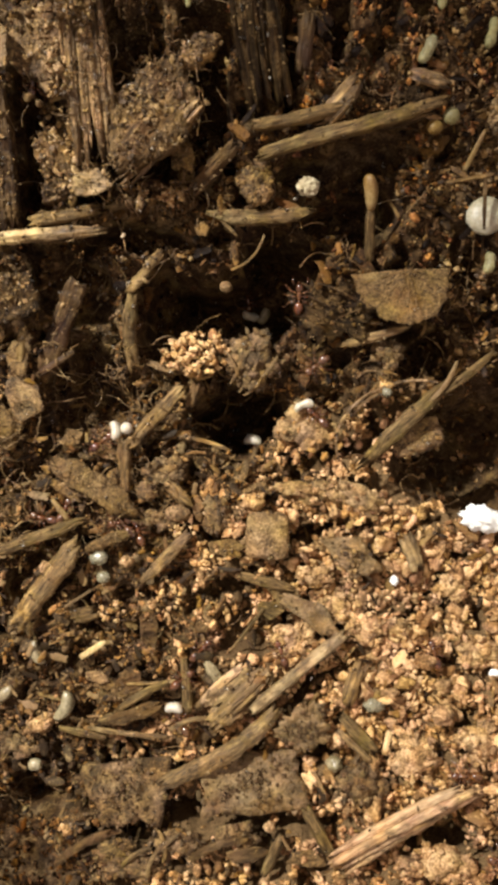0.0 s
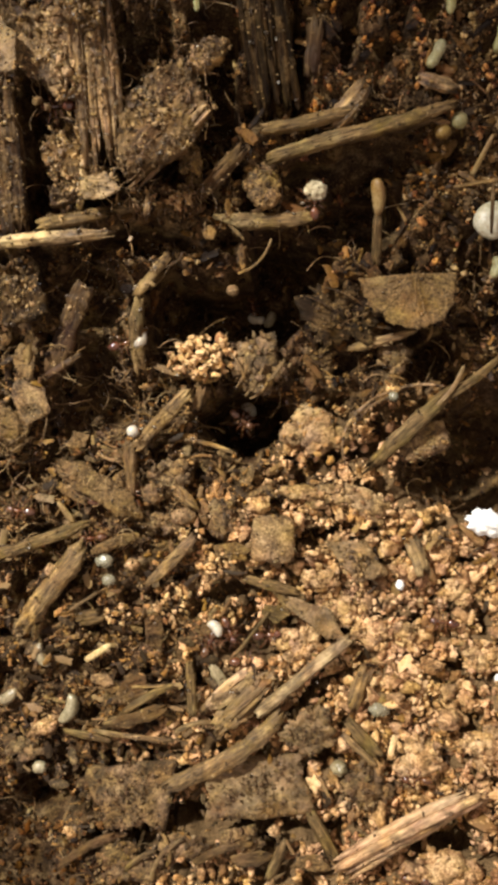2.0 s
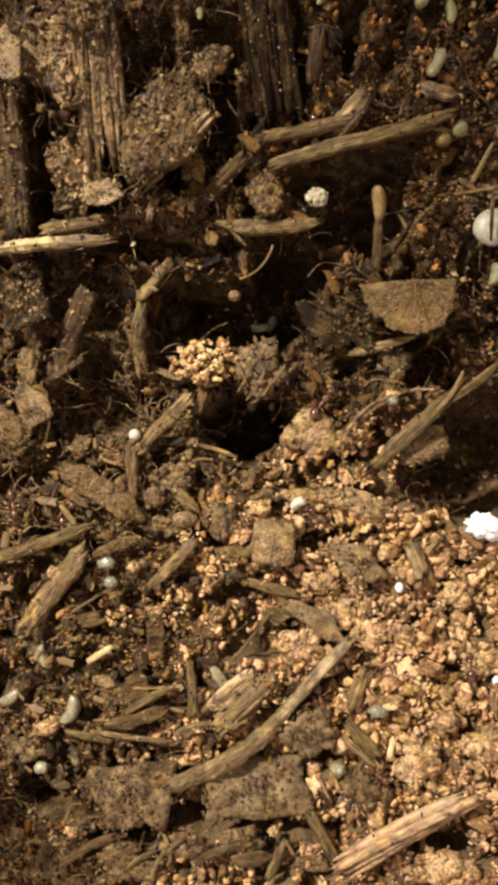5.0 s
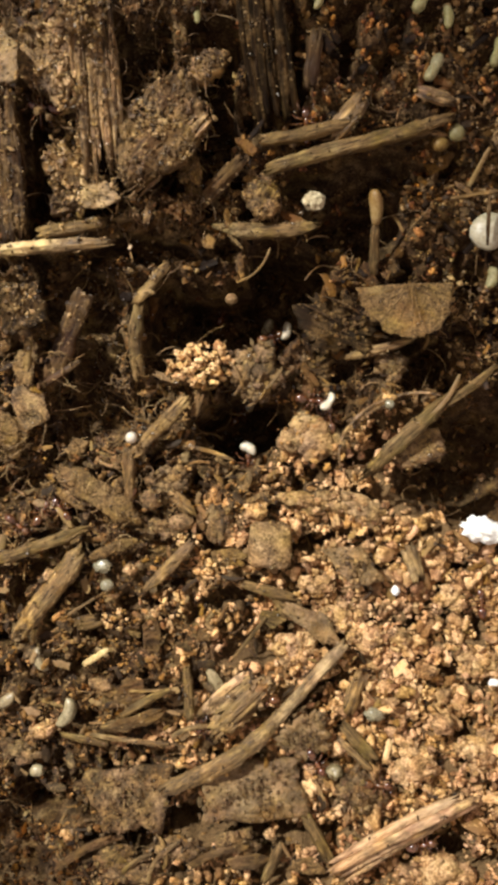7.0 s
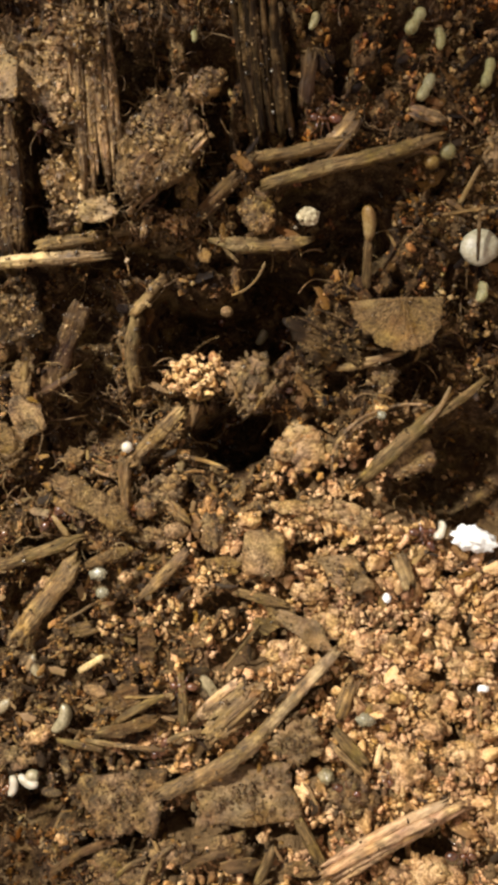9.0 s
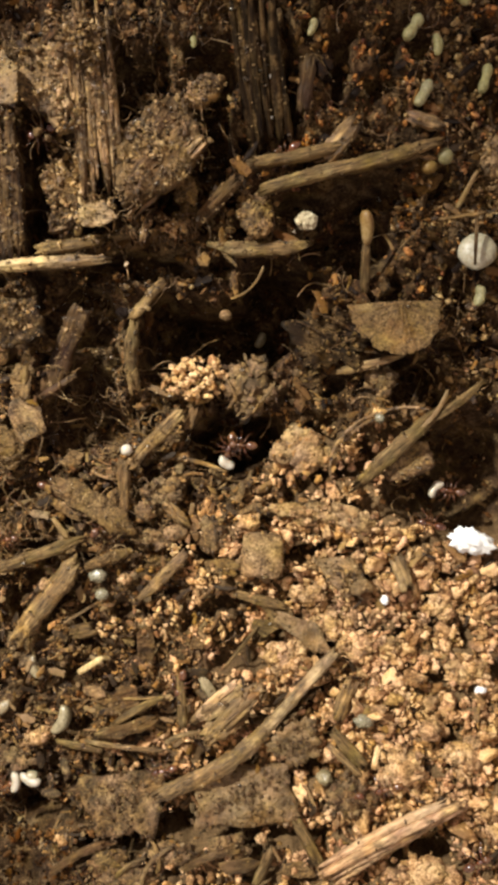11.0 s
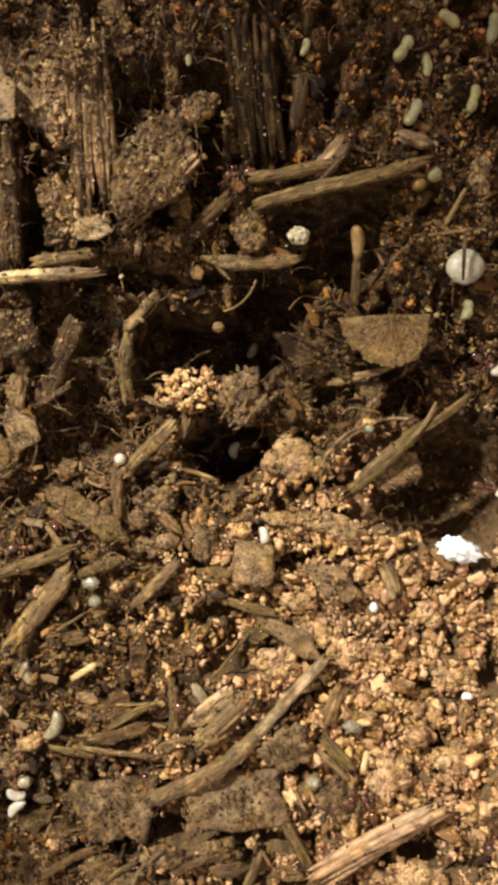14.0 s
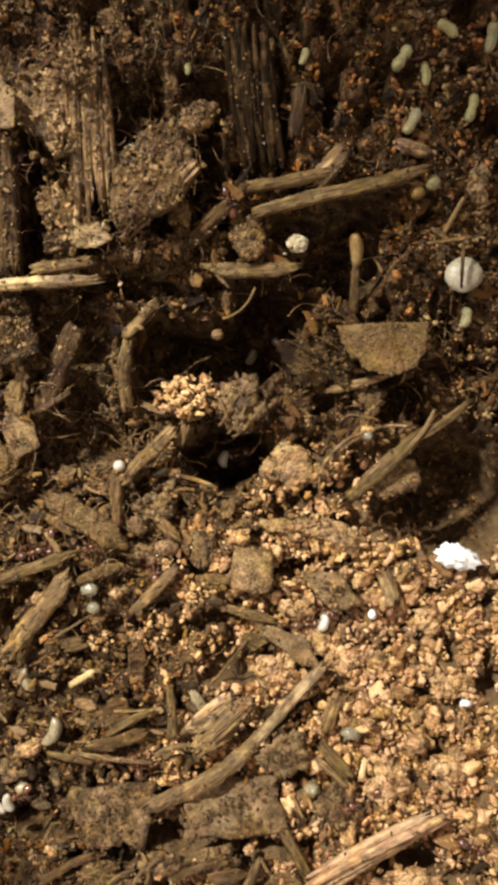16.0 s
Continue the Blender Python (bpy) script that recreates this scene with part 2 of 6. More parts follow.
CLAY_CRUMB = material("clay_crumbs", (0.1556, 0.07554, 0.02532), (0.4338, 0.2334, 0.08591), (0.7261, 0.4329, 0.1995), split="island", rough=0.85, spec=0.25, bump=0.0003)
TAN_CRUMB = material("tan_crumbs", (0.05438, 0.02425, 0.00639), (0.16929, 0.08056, 0.02414), (0.36936, 0.19409, 0.06389), split="island", spread=0.4, spec=0.2)
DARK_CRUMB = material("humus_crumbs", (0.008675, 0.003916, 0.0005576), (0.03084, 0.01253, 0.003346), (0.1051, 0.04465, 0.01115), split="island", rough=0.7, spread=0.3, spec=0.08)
RED_CRUMB = material("rust_crumbs", (0.06376, 0.02029, 0.005533), (0.2277, 0.0849, 0.01975), (0.4554, 0.203, 0.05134), split="island", rough=0.75, spec=0.25)
GRANULE = material("clay_granule", (0.1749, 0.08818, 0.03029), (0.4286, 0.2401, 0.09293), (0.6997, 0.4329, 0.2042), split="object", rough=0.85, bump=0.0003, spec=0.25)
PINK = material("pellet_clay", (0.232, 0.1129, 0.0354), (0.4819, 0.2717, 0.1021), (0.6782, 0.4514, 0.1974), split="object", rough=0.85)
BITS = material("bark_bits", (0.02167, 0.01017, 0.00209), (0.07539, 0.03598, 0.00835), (0.19525, 0.0978, 0.02453), split="island", rough=0.7, spread=0.32, spec=0.2)
LITTER = material("litter", (0.02652, 0.01333, 0.00336), (0.08936, 0.04522, 0.01218), (0.21072, 0.11592, 0.03442), split="island", rough=0.75, spread=0.34, spec=0.25)
BROOD = material("brood_skin", (0.1663, 0.1438, 0.0606), (0.2455, 0.2157, 0.09486), (0.3247, 0.2876, 0.1318), (500, 500, 500), 0.62, 0.00004, subsurface=0.3, spec=0.3)
PUPA = material("pale_pupa", (0.3818, 0.3252, 0.2218), (0.4472, 0.3893, 0.2773), (0.4908, 0.4337, 0.3249), (500, 500, 500), 0.4, 0.00003, subsurface=0.3, spec=0.5)
CHALK = material("chalk_white", (0.66, 0.64, 0.56), (0.8, 0.78, 0.7), (0.88, 0.87, 0.81), (500, 500, 500), 0.8, 0.0001)
SHELL = material("dull_shell", (0.15173, 0.11798, 0.05667), (0.25554, 0.20126, 0.10349), (0.35137, 0.28455, 0.1577), (500, 500, 500), 0.4, 0.00006, spec=0.6)
YELLOW = material("straw", (0.1194, 0.06323, 0.01591), (0.1937, 0.1164, 0.03531), (0.2441, 0.1615, 0.06166), (300, 900, 900), 0.6, 0.00006)
ANT = material("ant_shell", (0.035, 0.011, 0.004), (0.085, 0.030, 0.010), (0.16, 0.065, 0.024), (900, 900, 900), 0.2, 0.00001, subsurface=0.2, spec=0.7)
ANT_DARK = material("dark_ant_shell", (0.02, 0.006, 0.003), (0.055, 0.016, 0.006), (0.11, 0.034, 0.012), (900, 900, 900), 0.16, 0.00001, spec=0.7)
# clear drops added to make glints on damp surfaces, with a warm specular tint
GLINT_DROP = material("moisture", (0.8, 0.78, 0.74), (0.85, 0.83, 0.8), (0.9, 0.88, 0.85), (900, 900, 900), 0.3, 0.000001, spec=0.5)
GLINT_DROP.node_tree.nodes["Principled BSDF"].inputs["Transmission Weight"].default_value = 1.0
GLINT_DROP.node_tree.nodes["Principled BSDF"].inputs["IOR"].default_value = 1.5
GLINT_DROP.node_tree.nodes["Principled BSDF"].inputs["Specular Tint"].default_value = (1.0, 0.86, 0.66, 1)
BEAD = material("glassy_grain", (0.3104, 0.2763, 0.1714), (0.3705, 0.3223, 0.1966), (0.4256, 0.3599, 0.2142), (900, 900, 900), 0.3, 0.00002, spec=0.5)
BEAD.node_tree.nodes["Principled BSDF"].inputs["Transmission Weight"].default_value = 0.5
SEED_WHITE = material("white_seed_skin", (0.258, 0.2214, 0.136), (0.3612, 0.3198, 0.2108), (0.4472, 0.41, 0.2856), (500, 500, 500), 0.45, 0.00008, subsurface=0.2, spec=0.5)
SEED_CREAM = material("cream_seed_fluff", (0.2, 0.145, 0.07), (0.4, 0.31, 0.165), (0.6, 0.5, 0.3), (900, 900, 900), 0.7, 0.0002, spec=0.3)
WOOD_BRIGHT = material("bright_wood", (0.0714, 0.04264, 0.01476), (0.2604, 0.164, 0.06232), (0.5208, 0.3608, 0.1599), GRAIN, 0.65, 0.0002, grain=True, fine=5000.0, soil=0.55)
DUST = material("clinging_dust", (0.04, 0.023, 0.009), (0.1, 0.06, 0.022), (0.22, 0.137, 0.055), split="island", rough=0.6, spread=0.3, spec=0.12)
# bank bits and crumbs: dark soil, darkened further for the bank's weaker light
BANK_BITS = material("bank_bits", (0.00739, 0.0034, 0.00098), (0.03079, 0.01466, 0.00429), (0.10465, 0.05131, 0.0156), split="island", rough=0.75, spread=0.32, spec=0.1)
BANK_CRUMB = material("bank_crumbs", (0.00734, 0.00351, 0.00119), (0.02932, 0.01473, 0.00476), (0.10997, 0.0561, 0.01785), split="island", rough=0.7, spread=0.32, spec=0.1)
BARK_BIT = material("bark_bit", (0.0216, 0.01164, 0.0041), (0.081, 0.0485, 0.01804), (0.216, 0.1358, 0.05576), split="object", rough=0.75, spread=0.34, spec=0.15)
STRIP_DARK = material("black_bark", (0.00561, 0.003296, 0.001305), (0.01824, 0.009904, 0.003675), (0.0596, 0.03301, 0.01155), GRAIN, 0.7, 0.0003, spec=0.06, grain=True, fine=3200.0, soil=0.4)
BARK_PALE = material("pale_crumb", (0.075, 0.04301, 0.01575), (0.2125, 0.1256, 0.04935), (0.4375, 0.279, 0.126), split="object", rough=0.8, spread=0.3, spec=0.2)
PALE_CRUMB = material("pale_crumbs", (0.04, 0.022, 0.0075), (0.13, 0.075, 0.028), (0.3, 0.186, 0.073), split="island", rough=0.42, spread=0.3, spec=0.3)
STRAW = material("bright_straw", (0.33, 0.215, 0.075), (0.5, 0.36, 0.145), (0.64, 0.5, 0.25), (300, 900, 900), 0.6, 0.0001)
CRUST_CRUMB = material("crust_crumbs", (0.044, 0.0242, 0.0077), (0.15, 0.086, 0.028), (0.37, 0.23, 0.086), split="island", rough=0.42, spread=0.3, spec=0.3)
EDGE_CRUMB = material("edge_crumbs", (0.02, 0.0115, 0.0045), (0.085, 0.05, 0.02), (0.24, 0.15, 0.065), split="island", rough=0.7, spread=0.3, spec=0.25)
GOLD_CRUMB = material("golden_crumb", (0.05, 0.028, 0.01), (0.145, 0.083, 0.029), (0.31, 0.19, 0.07), split="object", rough=0.6, spread=0.32, spec=0.3)
WOOD_STRAW = material("straw_wood", (0.0582, 0.0315, 0.00975), (0.1892, 0.1107, 0.03744), (0.4462, 0.2835, 0.1092), GRAIN, 0.7, 0.00016, grain=True, fine=7000.0, soil=0.55)
BARK_GREY = material("grey_bark", (0.092, 0.05336, 0.0192), (0.175, 0.103, 0.0368), (0.29, 0.1748, 0.0664), (500, 900, 900), 0.6, 0.0004, spec=0.35, soil=0.2)
CLAY_DULL = material("dull_clay", (0.085, 0.047, 0.017), (0.235, 0.138, 0.053), (0.45, 0.282, 0.118), (700, 700, 700), 0.85, 0.0005, spec=0.25)
CRUST_PIECE = material("crust_piece", (0.07, 0.038, 0.0125), (0.24, 0.142, 0.05), (0.5, 0.315, 0.12), split="object", rough=0.5, spread=0.3, spec=0.4)
CLAY_CLOD = material("clay_clod", (0.11, 0.05808, 0.02157), (0.3422, 0.1951, 0.07719), (0.7088, 0.4472, 0.2043), (900, 900, 900), 0.85, 0.0003, spec=0.2)


# ---- builders; all lengths in millimetres ----
MM = 0.001


def mesh_of(name, verts, faces, mat, smooth_faces=True):
    me = bpy.data.meshes.new(name)
    me.from_pydata((np.asarray(verts, float) * MM).tolist(), [], faces)
    me.materials.append(mat)
    if smooth_faces:
        me.polygons.foreach_set("use_smooth", [True] * len(me.polygons))
    me.update()
    return me


def place(x, y, z, deg=0.0, tip=0.0, roll=0.0):
    return pose(x * MM, y * MM, z * MM, roll, tip, deg)


def splinter_verts(path, width, thick, ends, fray, ridges, seed):
    """A bent sliver of wood: ridges run along it, and its ends are torn."""
    rng = np.random.RandomState(seed)
    width = 0.86 * width
    path = np.asarray(path, float)
    seg = np.r_[0, np.cumsum(np.linalg.norm(np.diff(path, axis=0), axis=1))]
    length = seg[-1]
    m = int(np.clip(length / 0.2, 12, 90))
    s = np.linspace(0, length, m)
    if len(path) > 2:
        cx = np.polyfit(seg, path, min(len(path) - 1, 3))
        mid = np.stack([np.polyval(cx[:, k], s) for k in range(3)], 1)
    else:
        mid = np.stack([np.interp(s, seg, path[:, k]) for k in range(3)], 1)
    n = int(ridges * 1.4)
    ang = np.linspace(0, 2 * np.pi, n, endpoint=False) + rng.uniform(-0.12, 0.12, n)
    groove = 1 + rng.uniform(-0.1, 0.08, n)
    cs, sn = np.cos(ang), np.sin(ang)
    sq = 1 / np.maximum(np.abs(cs) ** 3.2 + np.abs(sn) ** 3.2, 0.3) ** (1 / 3.2)
    t = s / length
    prof = ends[0] + (1 - ends[0]) * np.clip(t / 0.22, 0, 1) ** 0.6
    prof *= ends[1] + (1 - ends[1]) * np.clip((1 - t) / 0.22, 0, 1) ** 0.6
    prof *= 1 + 0.08 * vnoise(s / 1.3, s * 0 + seed, 11) + 0.06 * vnoise(s / 0.45, s * 0 + seed, 13)
    sway = 0.05 * width * vnoise(s / 1.7, s * 0 + seed, 14)
    torn = rng.uniform(-1, 1, (2, n)) * fray * width
    verts = []
    tang = np.gradient(mid, axis=0)
    tang /= np.linalg.norm(tang, axis=1)[:, None]
    for i in range(m):
        side = np.cross((0, 0, 1.0), tang[i])
        side /= np.linalg.norm(side) + 1e-9
        up = np.cross(tang[i], side)
        g = groove * (1 + 0.09 * vnoise(np.full(n, s[i] / 0.9), ang * 3 + seed, 12) + 0.06 * vnoise(np.full(n, s[i] / 0.36), ang * 2 + seed, 15) + rng.uniform(-0.035, 0.035, n))
        k = sq * g * prof[i]
        pull = torn[0] * max(0, 1 - t[i] / 0.24) + torn[1] * max(0, 1 - (1 - t[i]) / 0.24)
        verts.append(mid[i] + np.outer(cs * k * width / 2 + sway[i], side) + np.outer(sn * k * thick / 2, up) + np.outer(pull, tang[i]))
    v = np.concatenate(verts)
    faces = []
    for i in range(m - 1):
        for j in range(n):
            a, b = i * n + j, i * n + (j + 1) % n
            faces.append((a, b, b + n, a + n))
    v = np.vstack([v, v[:n].mean(0) + tang[0] * 0.15 * fray * width, v[-n:].mean(0) - tang[-1] * 0.15 * fray * width])
    c0, c1 = len(v) - 2, len(v) - 1
    faces += [(c0, (j + 1) % n, j) for j in range(n)]
    faces += [(c1, (m - 1) * n + j, (m - 1) * n + (j + 1) % n) for j in range(n)]
    return v, faces


def frame_of(a, b):
    """A pose at the middle of a stretch, with its x along it."""
    a, b = Vector(a), Vector(b)
    x = (b - a).normalized()
    y = Vector((0, 0, 1)).cross(x).normalized()
    z = x.cross(y)
    rot = Matrix((x, y, z)).transposed().to_4x4()
    return Matrix.Translation((a + b) / 2) @ rot


def local(path):
    f = frame_of(path[0], path[-1])
    inv = f.inverted()
    f.translation = f.translation * MM
    return f, [tuple(inv @ Vector(p)) for p in path]


COUNT = [100]


def nextseed():
    COUNT[0] += 7
    return COUNT[0]


def splinter(name, path, width, thick, mat, label, category, ends=(0.7, 0.6), fray=0.5, ridges=16, group=""):
    f, pts = local(path)
    v, faces = splinter_verts(pts, width, thick, ends, fray, ridges, nextseed())
    ob = new(name, mesh_of(name, v, faces, mat))
    ob.matrix_basis = f
    return tagged(ob, label, category, group)


def bundle(name, path, width, thick, mat, label, category, strands=9, ends=(0.8, 0.8), piece="strip", group="", flat=0.45, uneven=0.16):
    """Wood split along its grain: strips of uneven length and height, side by side, each a piece of its own."""
    f, pts = local(path)
    top = tagged(new(name), label, category, group)
    top.matrix_basis = f
    rng = random.Random(nextseed())
    each = width / strands
    for k in range(strands):
        off = -width / 2 + each * (k + 0.5)
        lift = rng.uniform(-0.22, 0.2) * thick - 0.25 * thick * (2 * off / width) ** 2
        a, b = rng.uniform(0, uneven), rng.uniform(0, uneven)
        p = [Vector(q) for q in pts]
        p[0], p[-1] = p[0].lerp(p[1], a), p[-1].lerp(p[-2], b)
        skew = rng.uniform(-0.05, 0.05)
        p = [(q.x, q.y + off + skew * q.x, q.z + lift) for q in p]
        v, faces = splinter_verts(p, each * rng.uniform(1.3, 2.4), thick * rng.uniform(0.7, 1.2) * flat, ends, 1.2, 10, nextseed())
        part(piece, v, faces, mat, top)
    return top


def flake_verts(length, width, thick, sides, curl, ragged, seed, cut=9.0, square=False):
    """A torn sheet with an angular outline, a little curled."""
    rng = np.random.RandomState(seed)
    corner = np.sort(np.linspace(0, 2 * np.pi, sides, endpoint=False) + rng.uniform(-0.32, 0.32, sides))
    rad = rng.uniform(0.82, 1.12, sides)
    if square:
        corner, rad = corner + math.pi / sides, rad * 1.36
    pts = np.stack([np.cos(corner) * rad * length / 2, np.sin(corner) * rad * width / 2], 1)
    per = 9
    rim = np.concatenate([pts[i] + (pts[(i + 1) % sides] - pts[i]) * np.linspace(0, 1, per, endpoint=False)[:, None] for i in range(sides)])
    k = len(rim)
    rim[:, 1] = np.minimum(rim[:, 1], cut * width / 2 + 0.12 * rim[:, 0])
    if cut < 2:
        deep = np.clip(-rim[:, 1] / width * 2, 0, 1)
        rim[:, 0] *= 1 - 0.5 * deep ** 1.6
    rim *= 1 + ragged * rng.uniform(-1, 0.6, (k, 1)) + ragged * 0.8 * vnoise(np.arange(k) / 3.0, np.zeros(k), seed)[:, None]
    rings = 8
    top, bot = [], []
    for r in range(rings, 0, -1):
        xy = rim * (r / rings)
        z = curl * ((xy[:, 0] / length * 2) ** 2 - 0.6 * (xy[:, 1] / width * 2)) * 0.5 + 0.12 * width * 0.5 * vnoise(xy[:, 0] / 1.1, xy[:, 1] / 1.1, seed)
        z = z + 0.05 * vnoise(xy[:, 0] / 0.3, xy[:, 1] / 0.3, seed + 1)
        edge = thick * (0.5 if r == rings else 1.0)
        top.append(np.c_[xy, z + edge / 2])
        bot.append(np.c_[xy, z - edge / 2])
    v = np.concatenate(top + bot + [np.array([[0, 0, thick / 2], [0, 0, -thick / 2]])])
    n = rings * k
    faces = []
    for r in range(rings - 1):
        for j in range(k):
            a, b = r * k + j, r * k + (j + 1) % k
            faces.append((a, b, b + k, a + k))
            faces.append((n + a, n + a + k, n + b + k, n + b))
    for j in range(k):
        faces.append((j, n + j, n + (j + 1) % k, (j + 1) % k))
        a, b = (rings - 1) * k + j, (rings - 1) * k + (j + 1) % k
        faces.append((a, b, 2 * n))
        faces.append((n + b, n + a, 2 * n + 1))
    return v, faces


def flake(name, x, y, z, length, width, deg, mat, label, category, thick=0.25, sides=5, curl=0.4, ragged=0.06, tip=0.0, roll=0.0, group="", cut=9.0, square=False):
    v, faces = flake_verts(length, width, thick, sides, curl, ragged, nextseed(), cut, square)
    ob = new(name, mesh_of(name, v, faces, mat))
    ob.matrix_basis = place(x, y, z, deg, tip, roll)
    return tagged(ob, label, category, group)


def fan_leaf(name, x, y, z, half, deep, deg, mat, label, category, curl=1.6, thick=0.18, tip=0.0, roll=0.0):
    """A leaf scrap torn along a line: half a disc, its round rim lifted and ragged, with veins that fan out over it."""
    seed = nextseed()
    rng = np.random.RandomState(seed)
    m, n = 14, 72
    ang = np.linspace(0, math.pi, n)
    rim = 1 + 0.05 * vnoise(ang * 5, ang * 0, seed) + 0.03 * rng.uniform(-1, 1, n) - 0.12 * np.exp(-((ang - 2.3) / 0.1) ** 2)

    def skin(r, a):
        px, py = half * r * np.cos(a) + 0.5 * (1 - r), -deep * r * np.sin(a)
        pz = curl * r ** 2.4 * np.sin(a) ** 0.7 - 0.9 * r * np.cos(a) ** 2 + 0.22 * vnoise(px / 1.2, py / 1.2, seed) + 0.09 * vnoise(px / 0.35, py / 0.35, seed + 1)
        return px, py, pz + 0.05 * np.sin(a * 26 + 2 * vnoise(px, py, seed + 2)) * r

    rows = []
    for k in range(m):
        r = (k + 0.15) / (m - 0.85)
        rows.append(np.stack(skin(r * rim, ang), 1))
    up = np.concatenate(rows)
    v = np.concatenate([up + (0, 0, thick / 2), up - (0, 0, thick / 2)])
    half_count = m * n
    faces = []
    for k in range(m - 1):
        for q in range(n - 1):
            a, b = k * n + q, k * n + q + 1
            faces.append((a, a + n, b + n, b))
            faces.append((half_count + a, half_count + b, half_count + b + n, half_count + a + n))
    edge = [k * n for k in range(m)] + [(m - 1) * n + q for q in range(1, n)] + [k * n + n - 1 for k in range(m - 2, -1, -1)] + list(range(n - 2, 0, -1))
    for a, b in zip(edge, edge[1:] + edge[:1]):
        faces.append((a, half_count + a, half_count + b, b))
    ob = new(name, mesh_of(name, v, faces, mat))
    ob.matrix_basis = place(x, y, z, deg, tip, roll)
    for k in range(9):
        a = 0.25 + k * 0.33 + rng.uniform(-0.06, 0.06)
        pts = [tuple(float(c) + (thick * 0.6 if i == 2 else 0) for i, c in enumerate(skin(np.float64(t), np.float64(a + 0.15 * (t - 0.5))))) for t in np.linspace(0.08, 0.95, 7)]
        v, f = splinter_verts(pts, 0.13, 0.08, (0.9, 0.2), 0.3, 7, nextseed())
        part("vein", v, f, mat, ob)
    return tagged(ob, label, category)


def ball(level):
    bm = bmesh.new()
    bmesh.ops.create_icosphere(bm, subdivisions=level, radius=1.0)
    v = np.array([q.co[:] for q in bm.verts])
    f = [tuple(q.index for q in p.verts) for p in bm.faces]
    bm.free()
    return v, f


BALLS = {k: ball(k) for k in (1, 2, 3, 4)}


def lump_verts(rx, ry, rz, rough, seed, level=4, knobs=2.2):
    v, f = BALLS[level]
    v = v.copy()
    rng = np.random.RandomState(seed)
    off = rng.uniform(0, 50, 3)
    d = np.zeros(len(v))
    for amp, k in ((1.0, knobs), (0.55, knobs * 2.3), (0.3, knobs * 5.0)):
        d += amp * np.array([noise.noise(Vector(p * k + off)) for p in v])
    return v * (1 + rough * d)[:, None] * np.array((rx, ry, rz)), f


def lump(name, x, y, z, rx, ry, rz, mat, label, category, deg=0.0, rough=0.25, level=4, knobs=2.2, group="", tip=0.0):
    v, f = lump_verts(rx, ry, rz, rough, nextseed(), level, knobs)
    ob = new(name, mesh_of(name, v, f, mat))
    ob.matrix_basis = place(x, y, z, deg, tip)
    return tagged(ob, label, category, group)


def block(name, x, y, z, rx, ry, rz, mat, label, category, deg=0.0, crumbs=40, piece_mat=None):
    """A block of clay with flat worn sides, and crumbs that cling to it."""
    seed = nextseed()
    v, f = BALLS[4]
    k = (np.abs(v) ** 6).sum(1) ** (-1 / 6)
    v = v * k[:, None]
    d = np.array([0.09 * noise.noise(Vector(p * 1.6 + Vector((seed, 0, 0)))) + 0.05 * noise.noise(Vector(p * 5 + Vector((0, seed, 0)))) for p in map(Vector, v)])
    v = v * (1 + d)[:, None] * (rx, ry, rz)
    top = tagged(new(name), label, category)
    top.matrix_basis = place(x, y, z, deg)
    part("core", v, f, mat, top)
    rng = random.Random(seed)
    spots = []
    for q in range(crumbs):
        p = v[rng.randrange(len(v))]
        if p[2] > -0.3 * rz:
            spots.append((p[0], p[1], p[2], rng.choice((0.1, 0.15, 0.2, 0.3, 0.45))))
    granules(top, "crumb", piece_mat or mat, spots)
    return top


def grub_verts(length, width, waist, bend, seed):
    """A soft brood body: rounded ends, a waist, a slight bend and shallow rings."""
    m, n = 26, 18
    v, faces = [], []
    for i in range(m):
        t = i / (m - 1)
        a = math.pi * t
        r = width / 2 * math.sin(a) ** 0.68 * (1 - waist * math.exp(-((t - 0.52) / 0.13) ** 2)) * (0.86 + 0.2 * t)
        r *= 1 + 0.02 * math.sin(t * 44)
        x = -length / 2 * math.cos(a)
        for j in range(n):
            b = 2 * math.pi * j / n
            k = r * (1 + 0.3 * float(noise.noise(Vector((t * 2.6 + seed, math.cos(b) * 0.8, math.sin(b) * 0.8)))))
            v.append((x, k * math.cos(b) + bend * (x / length * 2) ** 2, k * math.sin(b)))
    for i in range(m - 1):
        for j in range(n):
            a, b = i * n + j, i * n + (j + 1) % n
            faces.append((a, b, b + n, a + n))
    return np.array(v), faces


def grub(name, x, y, z, length, width, deg, mat, label, category, waist=0.25, bend=0.1, tip=0.0, group="brood in the nest"):
    v, f = grub_verts(length, width, waist, bend, nextseed())
    ob = new(name, mesh_of(name, v, f, mat))
    ob.matrix_basis = place(x, y, z, deg, tip)
    return tagged(ob, label, category, group)


def part(name, verts, faces, mat, parent, label=""):
    ob = new(name, mesh_of(name, verts, faces, mat))
    ob.parent = parent
    return tagged(ob, label)


